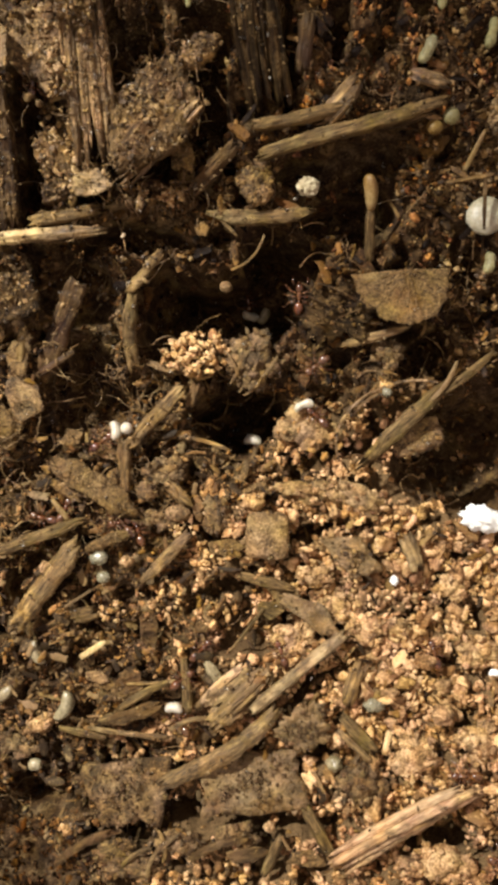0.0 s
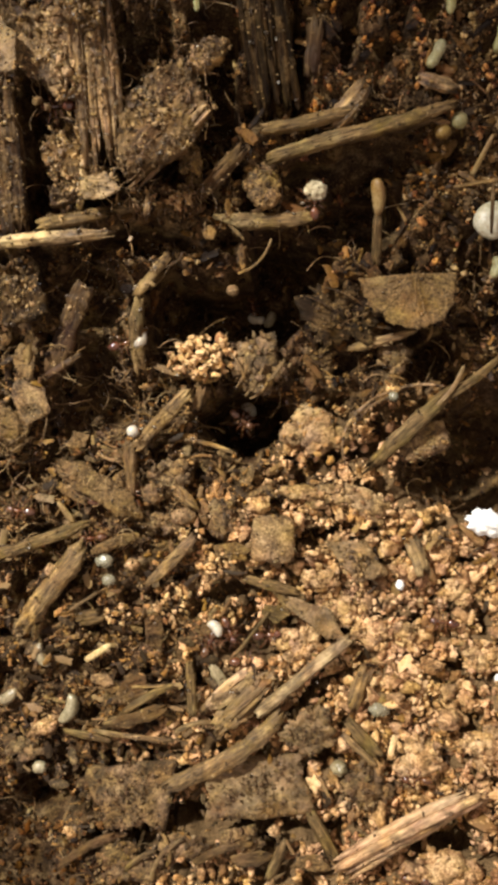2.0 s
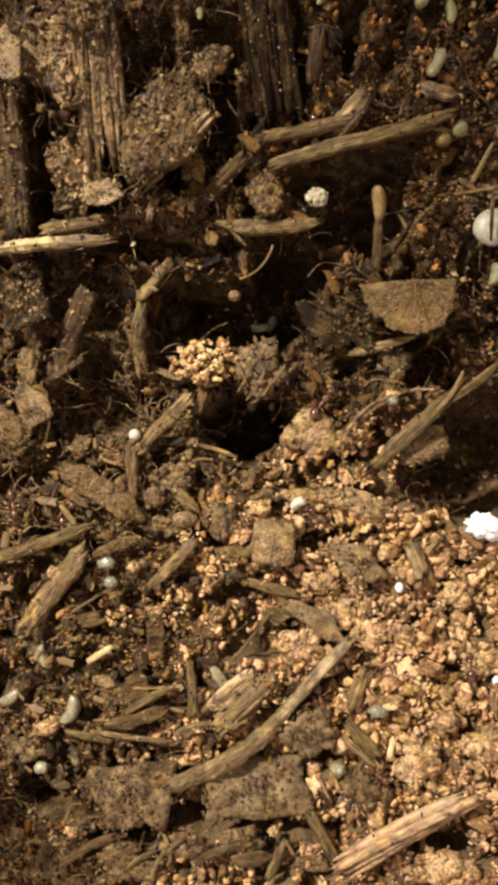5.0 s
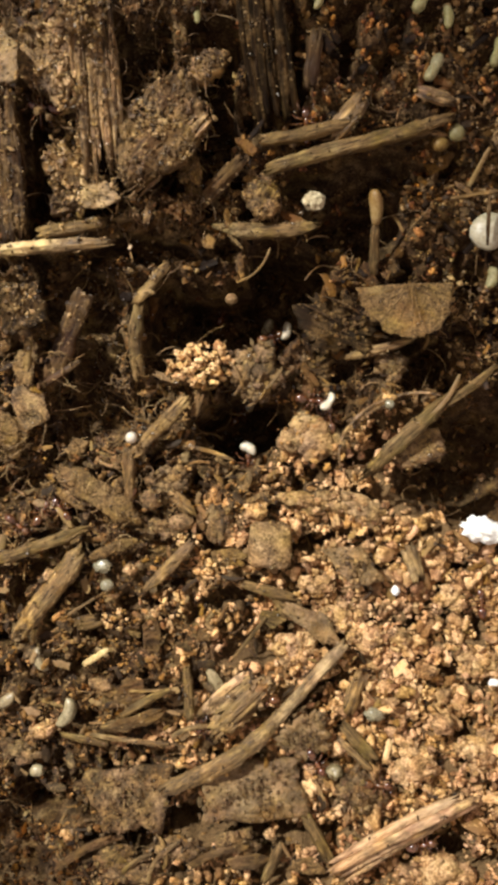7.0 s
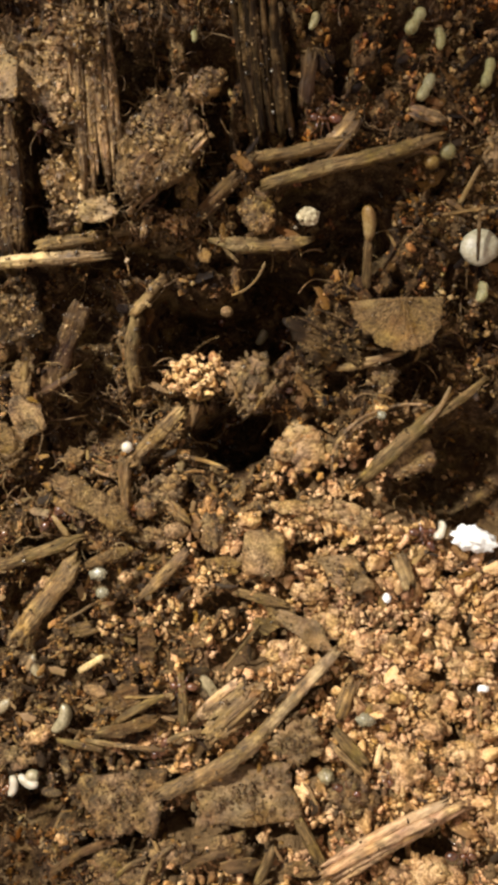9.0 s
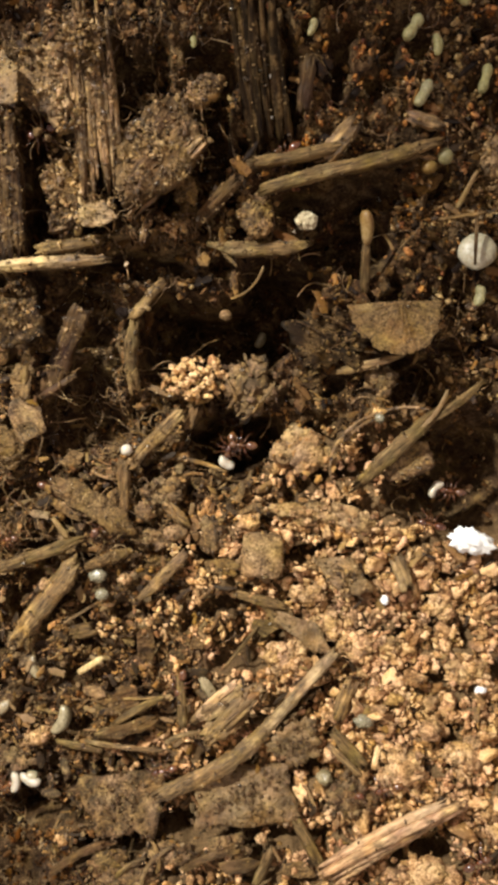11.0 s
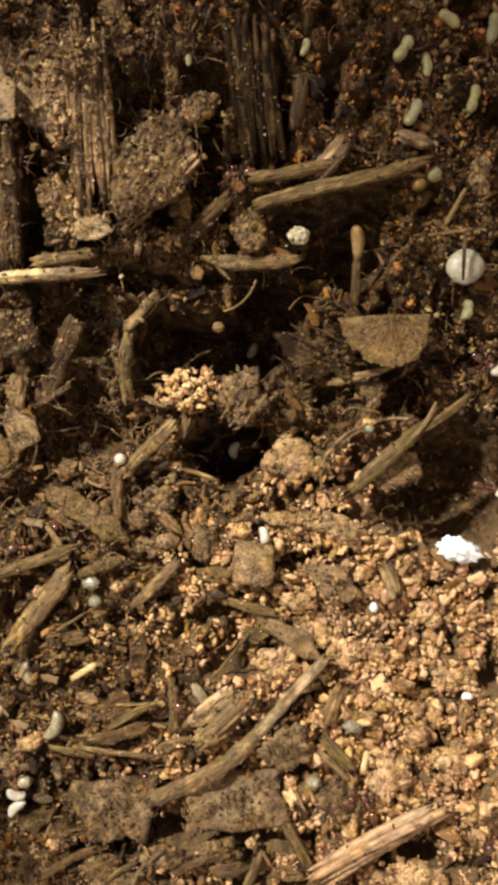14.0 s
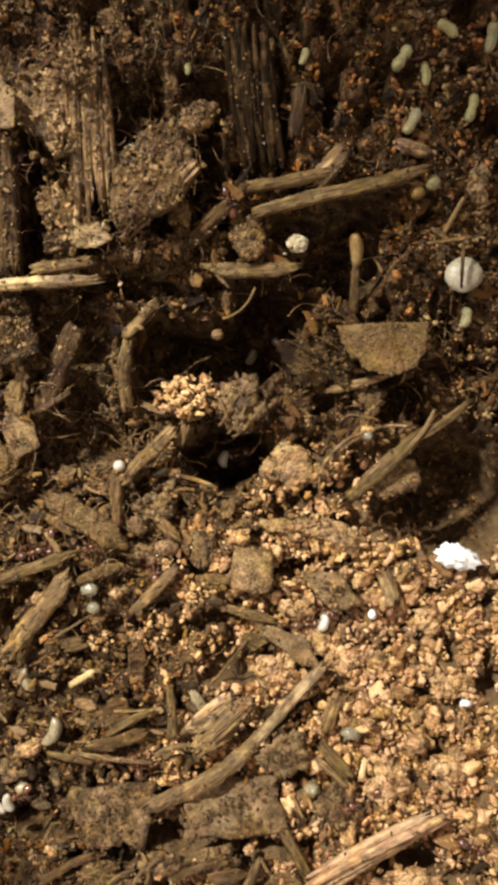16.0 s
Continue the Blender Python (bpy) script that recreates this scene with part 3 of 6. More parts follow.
def crumb_verts(seed, level=2, cuts=6, flat=0.75, rough=0.1):
    """A crumb: an uneven lump, broken along random planes, then roughened."""
    rng = np.random.RandomState(seed)
    v, f = BALLS[level]
    off = rng.uniform(0, 60, 3)
    swell = np.array([0.42 * noise.noise(Vector(p * 1.15 + off)) + 0.2 * noise.noise(Vector(p * 2.9 - off)) for p in v])
    v = v * (1 + swell)[:, None]
    for k in range(cuts):
        n = rng.normal(size=3)
        n /= np.linalg.norm(n)
        over = np.maximum(0, v @ n - rng.uniform(0.38, 0.8))
        v -= over[:, None] * n
    v *= 1 + rough * rng.uniform(-1, 1, (len(v), 1))
    v += rng.uniform(-0.06, 0.06, v.shape)
    return v * (1.2, rng.uniform(0.6, 1.0), rng.uniform(flat - 0.2, flat + 0.15)), f


PEBBLES = []
for k in range(9):
    PEBBLES.append(crumb_verts(900 + k, 3, 7, 0.8, 0.05))


def granule_mesh(mat, k):
    key = "%s_%d" % (mat.name, k % len(PEBBLES))
    if key not in bpy.data.meshes:
        pv, pf = PEBBLES[k % len(PEBBLES)]
        mesh_of(key, pv, pf, mat)
    return bpy.data.meshes[key]


def granules(parent, name, mat, spots):
    """Single granules under a thing; spots: x, y, z, radius, in the parent's space."""
    rng = random.Random(len(spots) * 31 + len(name))
    for k, (x, y, z, r) in enumerate(spots):
        ob = new(name, granule_mesh(mat, rng.randrange(99)))
        ob.parent = parent
        ob.matrix_basis = Matrix.LocRotScale((x * MM, y * MM, z * MM), Euler((rng.uniform(0, 6), rng.uniform(0, 6), rng.uniform(0, 6))), (r * rng.uniform(0.85, 1.35), r * rng.uniform(0.6, 1.0), r * rng.uniform(0.7, 1.1)))


def clod(name, x, y, z, rx, ry, rz, mat, label, category, deg=0.0, rough=0.5, level=3, knobs=1.7, group="", crumbs=60, piece_mat=None):
    """A clod: low lumps grown together, with crumbs clinging to it and fallen round it."""
    top = tagged(new(name), label, category, group)
    top.matrix_basis = place(x, y, z, deg)
    seed = nextseed()
    rng = random.Random(seed)
    verts = []
    for k in range(6):
        a, d = k * 2.4 + rng.uniform(-0.5, 0.5), 0.0 if k == 0 else rng.uniform(0.4, 0.72)
        g = rng.uniform(0.55, 0.72) if k == 0 else rng.uniform(0.3, 0.5)
        v, f = lump_verts(rx * g, ry * g, rz * rng.uniform(0.4, 0.62), rough, seed + k, level, knobs)
        v = v + (d * rx * math.cos(a), d * ry * math.sin(a), rng.uniform(-0.2, 0.08) * rz - 0.2 * d * rz)
        part("lump", v, f, mat, top)
        verts.append(v)
    v = np.concatenate(verts)
    up = v[v[:, 2] > -0.12 * rz]
    size = 0.15 * (rx * ry) ** 0.5
    spots = []
    for k in range(crumbs):
        p = up[rng.randrange(len(up))]
        r = min(0.55, size * rng.choice((0.3, 0.4, 0.5, 0.6, 0.8, 1.0, 1.4)))
        if k % 4 == 0:
            a, d = rng.uniform(0, 6.28), rng.uniform(0.75, 1.15)
            p = (d * rx * math.cos(a), d * ry * math.sin(a), -0.25 * rz)
        spots.append((p[0], p[1], p[2] + 0.15 * r, r))
    granules(top, "crumb", piece_mat or mat, spots)
    return top


def plate(name, x, y, z, length, width, deg, mat, label, category, thick=1.0, sides=5, curl=0.3, ragged=0.1, crumbs=90, piece_mat=None, tip=0.0, roll=0.0, square=False):
    """A flat piece of bark or wood crusted with crumbs."""
    top = tagged(new(name), label, category)
    top.matrix_basis = place(x, y, z, deg, tip, roll)
    seed = nextseed()
    v, faces = flake_verts(length, width, thick, sides, curl, ragged, seed, square=square)
    v[:, 2] += 0.16 * vnoise(v[:, 0] / 0.8, v[:, 1] / 0.8, seed) + 0.22 * vnoise(v[:, 0] / 2.2, v[:, 1] / 0.9, seed + 1)
    part("core", v, faces, mat, top)
    up = v[:len(v) // 2]
    rng = random.Random(seed)
    spots = []
    for k in range(crumbs):
        p = up[rng.randrange(len(up))]
        r = rng.choice((0.1, 0.13, 0.16, 0.2, 0.26, 0.36))
        spots.append((p[0] + rng.uniform(-0.3, 0.3), p[1] + rng.uniform(-0.3, 0.3), p[2] + 0.1 * r, r))
    granules(top, "crumb", piece_mat or mat, spots)
    return top


def pellet_heap(name, x, y, z, rx, ry, count, r, mat, label, category):
    """A heap of pellets, each one a piece of its own."""
    top = tagged(new(name), label, category)
    top.matrix_basis = place(x, y, z)
    rng = random.Random(count)
    spots = []
    for k in range(count):
        a, d = rng.uniform(0, 6.28), math.sqrt(rng.random())
        h = (1 - d * d) * min(rx, ry) * 0.6
        spots.append((rx * d * math.cos(a), ry * d * math.sin(a), h * rng.uniform(0.75, 1.1) + rng.uniform(-0.5, 0.4) * r, r * rng.uniform(0.5, 1.3)))
    granules(top, "pellet", mat, spots)
    return top


def aggregate_verts(seed, bits=6):
    """Several small crumbs stuck together."""
    rng = np.random.RandomState(seed)
    verts, faces, base = [], [], 0
    at = np.zeros(3)
    for k in range(bits):
        v, f = crumb_verts(seed * 13 + k, 1 + (k + seed) % 2, 4, 0.85, 0.14)
        verts.append(v * rng.uniform(0.24, 0.56) + at)
        faces.append(np.array(f) + base)
        base += len(v)
        at = at * rng.uniform(0.1, 0.9) + rng.normal(size=3) * (0.46, 0.42, 0.3)
    return np.concatenate(verts), np.concatenate(faces)


def popcorn_verts(seed, bits):
    """Small crumbs grown into one knobbly body, as seen from its middle."""
    rng = np.random.RandomState(seed)
    v, f = BALLS[3]
    far = np.full(len(v), 0.46) + 0.1 * rng.uniform(-1, 1, len(v))
    for k in range(bits):
        c = rng.normal(size=3)
        c *= rng.uniform(0.42, 0.85) / np.linalg.norm(c) * np.array((1.0, 0.9, 0.7))
        r = rng.uniform(0.17, 0.36)
        along = v @ c
        inside = r * r - c @ c + along ** 2
        far = np.maximum(far, np.where(inside > 0, along + np.sqrt(np.maximum(inside, 0)), 0))
    far *= 1 + rng.uniform(-0.08, 0.08, len(v))
    return v * far[:, None] * 1.1, f


for k in range(18):
    PEBBLES.append(popcorn_verts(950 + k, 12 + k % 8))


def joined(name, verts, faces, mat, smooth_faces=False):
    """Many small triangles as one mesh."""
    me = bpy.data.meshes.new(name)
    vs, fs = np.concatenate(verts) * MM, np.concatenate(faces)
    me.vertices.add(len(vs))
    me.vertices.foreach_set("co", vs.ravel())
    me.loops.add(fs.size)
    me.loops.foreach_set("vertex_index", fs.ravel())
    me.polygons.add(len(fs))
    me.polygons.foreach_set("loop_start", np.arange(len(fs)) * 3)
    me.polygons.foreach_set("use_smooth", np.full(len(fs), smooth_faces))
    me.materials.append(mat)
    me.update(calc_edges=True)
    return new(name, me)


def scatter(name, spots, mat, label, category, seed, clumps=0.0, height=None, flat=0.75, smooth_faces=False):
    """Loose crumbs in one mesh; spots: arrays of x, y and radius; the larger ones are clumps by the share given."""
    rng = np.random.RandomState(seed)
    single = [crumb_verts(seed + 31 * k, 2, 8, flat) for k in range(40)]
    small = [crumb_verts(seed + 31 * k, 1, 8, flat) for k in range(40)]
    clump = [aggregate_verts(seed + 17 * k, 4 + k % 5) for k in range(30)]
    verts, faces, base = [], [], 0
    xs, ys, rs = spots
    zs = ground_z(xs, ys) if height is None else height
    big = np.median(rs)
    for x, y, z, r in zip(xs, ys, zs, rs):
        v, f = clump[rng.randint(30)] if r > big and rng.uniform() < clumps else (single if r > big else small)[rng.randint(40)]
        q = np.array(Euler((rng.uniform(-0.6, 0.6), rng.uniform(-0.6, 0.6), rng.uniform(0, 6.28))).to_matrix())
        verts.append((v * rng.uniform(0.75, 1.25, 3)) @ q.T * r + (x, y, z + r * 0.4))
        faces.append(np.array(f) + base)
        base += len(v)
    return tagged(joined(name, verts, faces, mat, smooth_faces), label, category, kind="stuff")


def hairs(name, spots, mat, label, category, seed, size, radius, lie=None):
    """Thin curling root hairs in one mesh."""
    rng = np.random.RandomState(seed)
    verts, faces, base = [], [], 0
    m, n = 12, 4
    for x, y in zip(*spots):
        ln = rng.uniform(*size)
        a, turn = rng.uniform(0, 6.28), rng.normal() * 2.2
        p = np.zeros((m, 3))
        for i in range(1, m):
            a += turn / m + rng.normal() * 0.12
            p[i] = p[i - 1] + np.array((math.cos(a), math.sin(a), 0)) * ln / m
        p[:, 0] += x
        p[:, 1] += y
        z = ground_z(p[:, 0], p[:, 1], 0.7) if lie is None else np.array([lie(a0, b0) for a0, b0 in p[:, :2]])
        top = z.max()
        p[:, 2] = np.maximum(z, top - 1.2) + 0.25 + 0.5 * np.sin(np.linspace(0, 3.14, m)) * rng.uniform(0.2, 1.4)
        r = rng.uniform(*radius)
        for i in range(m):
            t = p[min(i + 1, m - 1)] - p[max(i - 1, 0)]
            s = np.cross(t, (0, 0, 1.0))
            s /= np.linalg.norm(s) + 1e-9
            for j in range(n):
                b = 2 * math.pi * j / n
                verts.append(p[i] + r * (math.cos(b) * s + math.sin(b) * np.array((0, 0, 1.0))))
        for i in range(m - 1):
            for j in range(n):
                q, w = base + i * n + j, base + i * n + (j + 1) % n
                faces += [(q, w, w + n), (q, w + n, q + n)]
        base += m * n
    return tagged(joined(name, [np.array(verts)], [np.array(faces)], mat, True), label, category, kind="stuff")


def bit_verts(rng, ln, w, h, m=6, n=6):
    """One torn bit of plant, along x."""
    t = np.linspace(-0.5, 0.5, m)
    bend = rng.uniform(-0.07, 0.07) * ln
    ring = []
    for i in range(m):
        k = (1 - (abs(t[i]) * 2) ** 3 * rng.uniform(0.0, 0.75)) * rng.uniform(0.7, 1.15)
        a = np.arange(n) / n * 2 * np.pi
        ring.append(np.c_[np.full(n, t[i] * ln) + rng.uniform(-0.06, 0.06, n) * ln, np.cos(a) * w / 2 * k + bend * t[i] ** 2 * 4, np.sin(a) * h / 2 * k])
    v = np.concatenate(ring + [np.array([[-0.5 * ln, bend, 0], [0.5 * ln, bend, 0]])])
    faces = []
    for i in range(m - 1):
        for j in range(n):
            a, b = i * n + j, i * n + (j + 1) % n
            faces.append((a, b, b + n, a + n))
    for j in range(n):
        faces.append((m * n, (j + 1) % n, j))
        faces.append((m * n + 1, (m - 1) * n + j, (m - 1) * n + (j + 1) % n))
    return v, faces


def chaff(name, spots, mat, label, category, seed, size, slim, pile=0.9):
    """Small torn bits of plant in one mesh, lying every way; size and slim: ranges of length and of width to length."""
    rng = np.random.RandomState(seed)
    verts, faces, base = [], [], 0
    xs, ys = spots
    zs = ground_z(xs, ys)
    for x, y, z in zip(xs, ys, zs):
        ln = rng.uniform(*size)
        w = ln * rng.uniform(*slim)
        h = w * rng.uniform(0.2, 0.5)
        m, n = 6, 6
        t = np.linspace(-0.5, 0.5, m)
        bend = rng.uniform(-0.07, 0.07) * ln
        ring = []
        for i in range(m):
            k = (1 - (abs(t[i]) * 2) ** 3 * rng.uniform(0.0, 0.75)) * rng.uniform(0.7, 1.15)
            a = np.arange(n) / n * 2 * np.pi
            ring.append(np.c_[np.full(n, t[i] * ln) + rng.uniform(-0.06, 0.06, n) * ln, np.cos(a) * w / 2 * k + bend * t[i] ** 2 * 4, np.sin(a) * h / 2 * k])
        v = np.concatenate(ring + [np.array([[-0.5 * ln, bend, 0], [0.5 * ln, bend, 0]])])
        e = Euler((rng.uniform(-0.7, 0.7), rng.uniform(-0.45, 0.45), rng.uniform(0, 6.28)))
        v = v @ np.array(e.to_matrix()).T + (x, y, z + h * 0.5 + rng.uniform(0, pile))
        for i in range(m - 1):
            for j in range(n):
                a, b = i * n + j, i * n + (j + 1) % n
                faces.append((base + a, base + b, base + b + n, base + a + n))
        for j in range(n):
            faces.append((base + m * n, base + (j + 1) % n, base + j))
            faces.append((base + m * n + 1, base + (m - 1) * n + j, base + (m - 1) * n + (j + 1) % n))
        verts.append(v)
        base += len(v)
    return tagged(new(name, mesh_of(name, np.concatenate(verts), faces, mat, False)), label, category, kind="stuff")


# ---- the ground: one sheet, fine where the nest is dug, coarse out to the horizon ----
def stretch(lo, hi, step, far):
    core = np.arange(lo, hi + step / 2, step)
    out, d = [], step
    while (out[-1] if out else 0) < far:
        d *= 1.35
        out.append((out[-1] if out else 0) + d)
    out = np.array(out)
    return np.r_[lo - out[::-1], core, hi + out]


def clay_share(x, y):
    """How much pale clay lies at a place: most in the trodden corner of the floor."""
    s = smooth(x * 0.75 - y * 0.3 + 7.5 * np.exp(-((x + 4) / 5.5) ** 2 - ((y + 9.5) / 5.5) ** 2) + 3.5 * vnoise(x / 4.0, y / 4.0, 21) + 1.6 * vnoise(x / 1.3, y / 1.3, 22), -2, 11)
    # less clay in deep pits darkens their ground: shade put into the colour
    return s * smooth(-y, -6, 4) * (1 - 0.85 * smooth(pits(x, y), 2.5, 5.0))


def build_ground():
    gx, gy = stretch(-34, 34, 0.3, 2500), stretch(-60, 54, 0.3, 2500)
    x, y = np.meshgrid(gx, gy)
    z = ground_z(x, y)
    v = np.stack([x.ravel(), y.ravel(), z.ravel()], 1)
    w, h = len(gx), len(gy)
    i, j = np.meshgrid(np.arange(w - 1), np.arange(h - 1))
    a = (j * w + i).ravel()
    f = np.stack([a, a + 1, a + w + 1, a + w], 1)
    me = bpy.data.meshes.new("ground")
    me.vertices.add(len(v))
    me.vertices.foreach_set("co", (v * MM).ravel())
    me.loops.add(f.size)
    me.loops.foreach_set("vertex_index", f.ravel())
    me.polygons.add(len(f))
    me.polygons.foreach_set("loop_start", np.arange(len(f)) * 4)
    me.polygons.foreach_set("use_smooth", np.ones(len(f), bool))
    me.materials.append(GROUND)
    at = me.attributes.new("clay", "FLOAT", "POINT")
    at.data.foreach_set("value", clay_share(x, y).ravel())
    me.update(calc_edges=True)
    return tagged(new("ground", me), "dug-out crumbly brown soil of an ant nest", "soil", kind="structure")


ground = build_ground()


# ---- things ----
bundle("rotten_wood_slab", [(-13.4, 39.3, 13.6), (-13.3, 31.4, 10.1), (-13.4, 23.3, 6.0)], 4.00, 1.43, FIBRE, "upright strip of fibrous rotten wood in the bank", "rotten wood", ends=(0.3, 0.3), strands=13, uneven=0.38)
clod("soil_clod", -13.8, 23.4, 6.0, 1.82, 1.18, 0.75, BARK, "golden crumbly clod at the foot of upright wood", "soil clod", crumbs=60, piece_mat=CRUST_PIECE)
splinter("rotten_wood_block", [(-21.7, 30.1, 9.2), (-21.8, 24.9, 6.8), (-22.0, 19.2, 4.1)], 3.16, 1.53, WOOD_DARK, "dark damp block of rotten wood in the bank", "rotten wood", ends=(0.7, 0.85), ridges=30)
bundle("bark_strip", [(0.7, 39.4, 12.9), (1.4, 34.2, 10.3), (2.4, 29.0, 7.6)], 4.01, 1.15, STRIP_DARK, "dark upright strip of rotten bark flecked with crumbs", "bark", strands=9, ends=(0.5, 0.6), uneven=0.2)
plate("crusted_wood", -8.0, 27.9, 8.3, 12.6, 8.0, 54, BARK, "slanting flat piece of wood crusted with soil crumbs", "rotten wood", thick=1.4, sides=6, crumbs=290, curl=0.5, ragged=0.09, piece_mat=GOLD_CRUMB)
bundle("rotten_wood_slab", [(-11.0, 22.7, 6.4), (-7.5, 25.3, 8.1), (-3.9, 28.6, 9.3)], 1.61, 0.75, FIBRE, "strips of fibrous wood along a crusted piece", "rotten wood", strands=6, ends=(0.3, 0.4))
plate("soil_crust", -3.5, 32.1, 10.7, 4.02, 3.51, 30, CLOD_DARK, "brown soil crust stuck to the rotten wood", "soil clod", thick=1.0, sides=6, crumbs=70, ragged=0.1, piece_mat=GOLD_CRUMB)
plate("soil_crust", -13.8, 35.2, 12.6, 5.0, 4.2, 30, BARK, "golden brown soil crust over the top of upright wood", "soil clod", thick=0.8, sides=6, crumbs=110, ragged=0.16, piece_mat=CRUST_PIECE, roll=22)
clod("soil_clod", -17.2, 33.6, 9.9, 3.2, 5.0, 0.9, CLOD, "pale crumbly clod beside the rotten wood", "soil clod", piece_mat=BARK_PALE, crumbs=170)
clod("soil_clod", -16.0, 25.9, 6.2, 2.3, 3.8, 0.84, BARK, "dark clod at the foot of rotten wood", "soil clod", crumbs=120, piece_mat=CRUST_PIECE)
flake("dead_leaf", -21.0, 32.6, 11.4, 3.4, 6.0, 14, BARK_GREY, "curled brown leaf scrap against the wood", "leaf scrap", curl=1.5, sides=6)
splinter("bent_twig", [(1.7, 24.9, 6.4), (6.1, 26.0, 7.2), (11.1, 27.0, 7.9), (18.0, 28.9, 8.4)], 1.43, 1.17, WOOD_GREY, "long bent twig of pale weathered wood on the bank", "twig", ends=(0.75, 0.35))
splinter("wood_chip", [(1.4, 27.2, 7.6), (5.0, 27.6, 7.9), (9.3, 28.8, 8.1)], 1.30, 1.15, WOOD_GREY, "short pale wood chip beside a bent twig", "wood chip", ends=(0.9, 0.6))
splinter("wood_chip", [(-25.2, 17.9, 4.1), (-19.2, 18.5, 4.4), (-13.7, 18.8, 4.5)], 1.4, 0.9, WOOD_BRIGHT, "pale splinter lying across the dark wood", "wood splinter", ends=(0.9, 0.3), fray=1.1)
splinter("wood_chip", [(-19.6, 19.8, 4.5), (-13.5, 20.6, 4.9)], 1.32, 0.88, WOOD_GREY, "short grey splinter behind a straw-coloured one", "wood splinter")
flake("bark_flake", -13.7, 22.4, 6.9, 4.0, 2.6, -5, WOOD_BRIGHT, "pale rounded bark flake on the rotten wood", "bark flake", sides=6, roll=20)
splinter("wood_peg", [(-15.7, 21.0, 5.3), (-15.2, 22.9, 6.3)], 0.76, 0.42, YELLOW, "small upright pale splinter under a bark flake", "wood splinter")
plate("wood_flake", -17.3, 22.1, 5.4, 2.81, 2.70, 60, WOOD_DARK, "small dark wood flake above the splinter", "wood chip", sides=4, thick=0.9, crumbs=25)
plate("wood_plate", -22.3, 13.4, 2.1, 6.72, 6.38, 52, STRIP_DARK, "dark glistening plate of rotten wood", "rotten wood", thick=1.2, sides=4, curl=0.2, crumbs=45, piece_mat=GOLD_CRUMB)
splinter("wood_sliver", [(-20.2, 6.5, -1.6), (-18.3, 10.4, -0.1), (-16.1, 14.6, 1.7)], 2.5, 0.9, WOOD_RED, "reddish brown slanting slat of wood", "wood splinter", ends=(0.9, 0.8), fray=0.15)
splinter("wood_stick", [(-11.2, 6.7, -1.3), (-11.4, 9.9, 0.0), (-10.8, 13.3, 1.6)], 1.53, 1.18, WOOD_GREY, "upright stick of pale wood over a hole", "stick")
splinter("wood_splinter", [(-11.1, 13.7, 1.9), (-7.8, 17.1, 3.3)], 1.14, 0.63, WOOD_GREY, "short slanting splinter above an upright stick", "wood splinter")
splinter("leaf_sliver", [(-2.8, 20.4, 4.2), (0.5, 20.0, 4.1), (6.1, 20.6, 4.1)], 1.64, 0.66, WOOD_GREY, "frayed sliver of pale plant fibre over the hole", "plant sliver", ends=(0.2, 0.2), fray=0.6)
splinter("wood_chip", [(-4.5, 22.3, 4.9), (-0.8, 25.7, 6.6)], 1.6, 1.0, BARK, "slanting brown wood chip on the bank", "wood chip")
clod("soil_clod", 1.2, 23.2, 5.1, 2.25, 2.15, 1.40, CLOD_DARK, "dark crumbly clod below pale chips", "soil clod")
lump("seed_ball", 6.1, 22.5, 5.1, 1.02, 0.86, 0.81, SEED_CREAM, "pale fluffy round seed on the dark bank", "seed", rough=0.3, knobs=2.2)
grub("root_stub", 11.9, 22.0, 4.9, 3.3, 1.35, 97, YELLOW, "straw-coloured upright stub with a rounded tip", "root stub", waist=0.0, bend=0.1, tip=-25, group="")
splinter("root_stub", [(12.2, 16.6, 1.6), (12.0, 21.0, 4.3)], 0.95, 0.8, WOOD_GREY, "short brown stub under a straw-coloured one", "root stub")
fan_leaf("dead_leaf", 15.2, 15.4, 2.6, 4.8, 5.4, 3, LEAF, "brown curled fan-shaped leaf scrap on the bank", "leaf scrap")
plate("rotten_leaf", 9.0, 12.0, 0.2, 9.49, 6.78, -12, STRIP_DARK, "dark rotted leaf crusted with crumbs and a net of veins", "leaf scrap", sides=7, curl=0.6, ragged=0.2, thick=0.5, crumbs=110, piece_mat=CLOD_DARK)
splinter("wood_sliver", [(9.4, 8.6, -0.5), (12.4, 9.2, -0.2), (16.1, 10.3, 0.2)], 1.05, 0.47, WOOD_PALE, "thin pale sliver under a dead leaf", "wood splinter", ends=(0.3, 0.5))
clod("soil_clod", 14.5, 7.9, -1.4, 1.99, 1.64, 1.29, CLOD, "pale brown clod under a dead leaf", "soil clod")
pellet_heap("pellet_heap", -4.8, 7.9, -0.5, 3.3, 2.2, 120, 0.46, PINK, "heap of pinkish tan soil pellets between two holes", "soil pellets")
clod("soil_clod", -5.3, 7.0, -1.3, 3.65, 1.88, 1.18, CLOD_DARK, "dark clod bearing a heap of pellets", "soil clod")
pellet_heap("pellet_heap", -6.5, 21.9, 4.5, 1.19, 0.92, 36, 0.30, PINK, "small heap of orange tan pellets on the bank", "soil pellets")
clod("root_clod", 0.8, 7.4, -0.5, 3.05, 2.94, 1.53, CLOD, "grey-brown clod matted with fine roots", "soil clod", crumbs=90, piece_mat=CLOD)
splinter("wood_splinter", [(-9.5, 7.0, -0.8), (-6.9, 6.1, -0.9)], 0.82, 0.45, WOOD_PALE, "short pale splinter beside the pellet heap", "wood splinter")
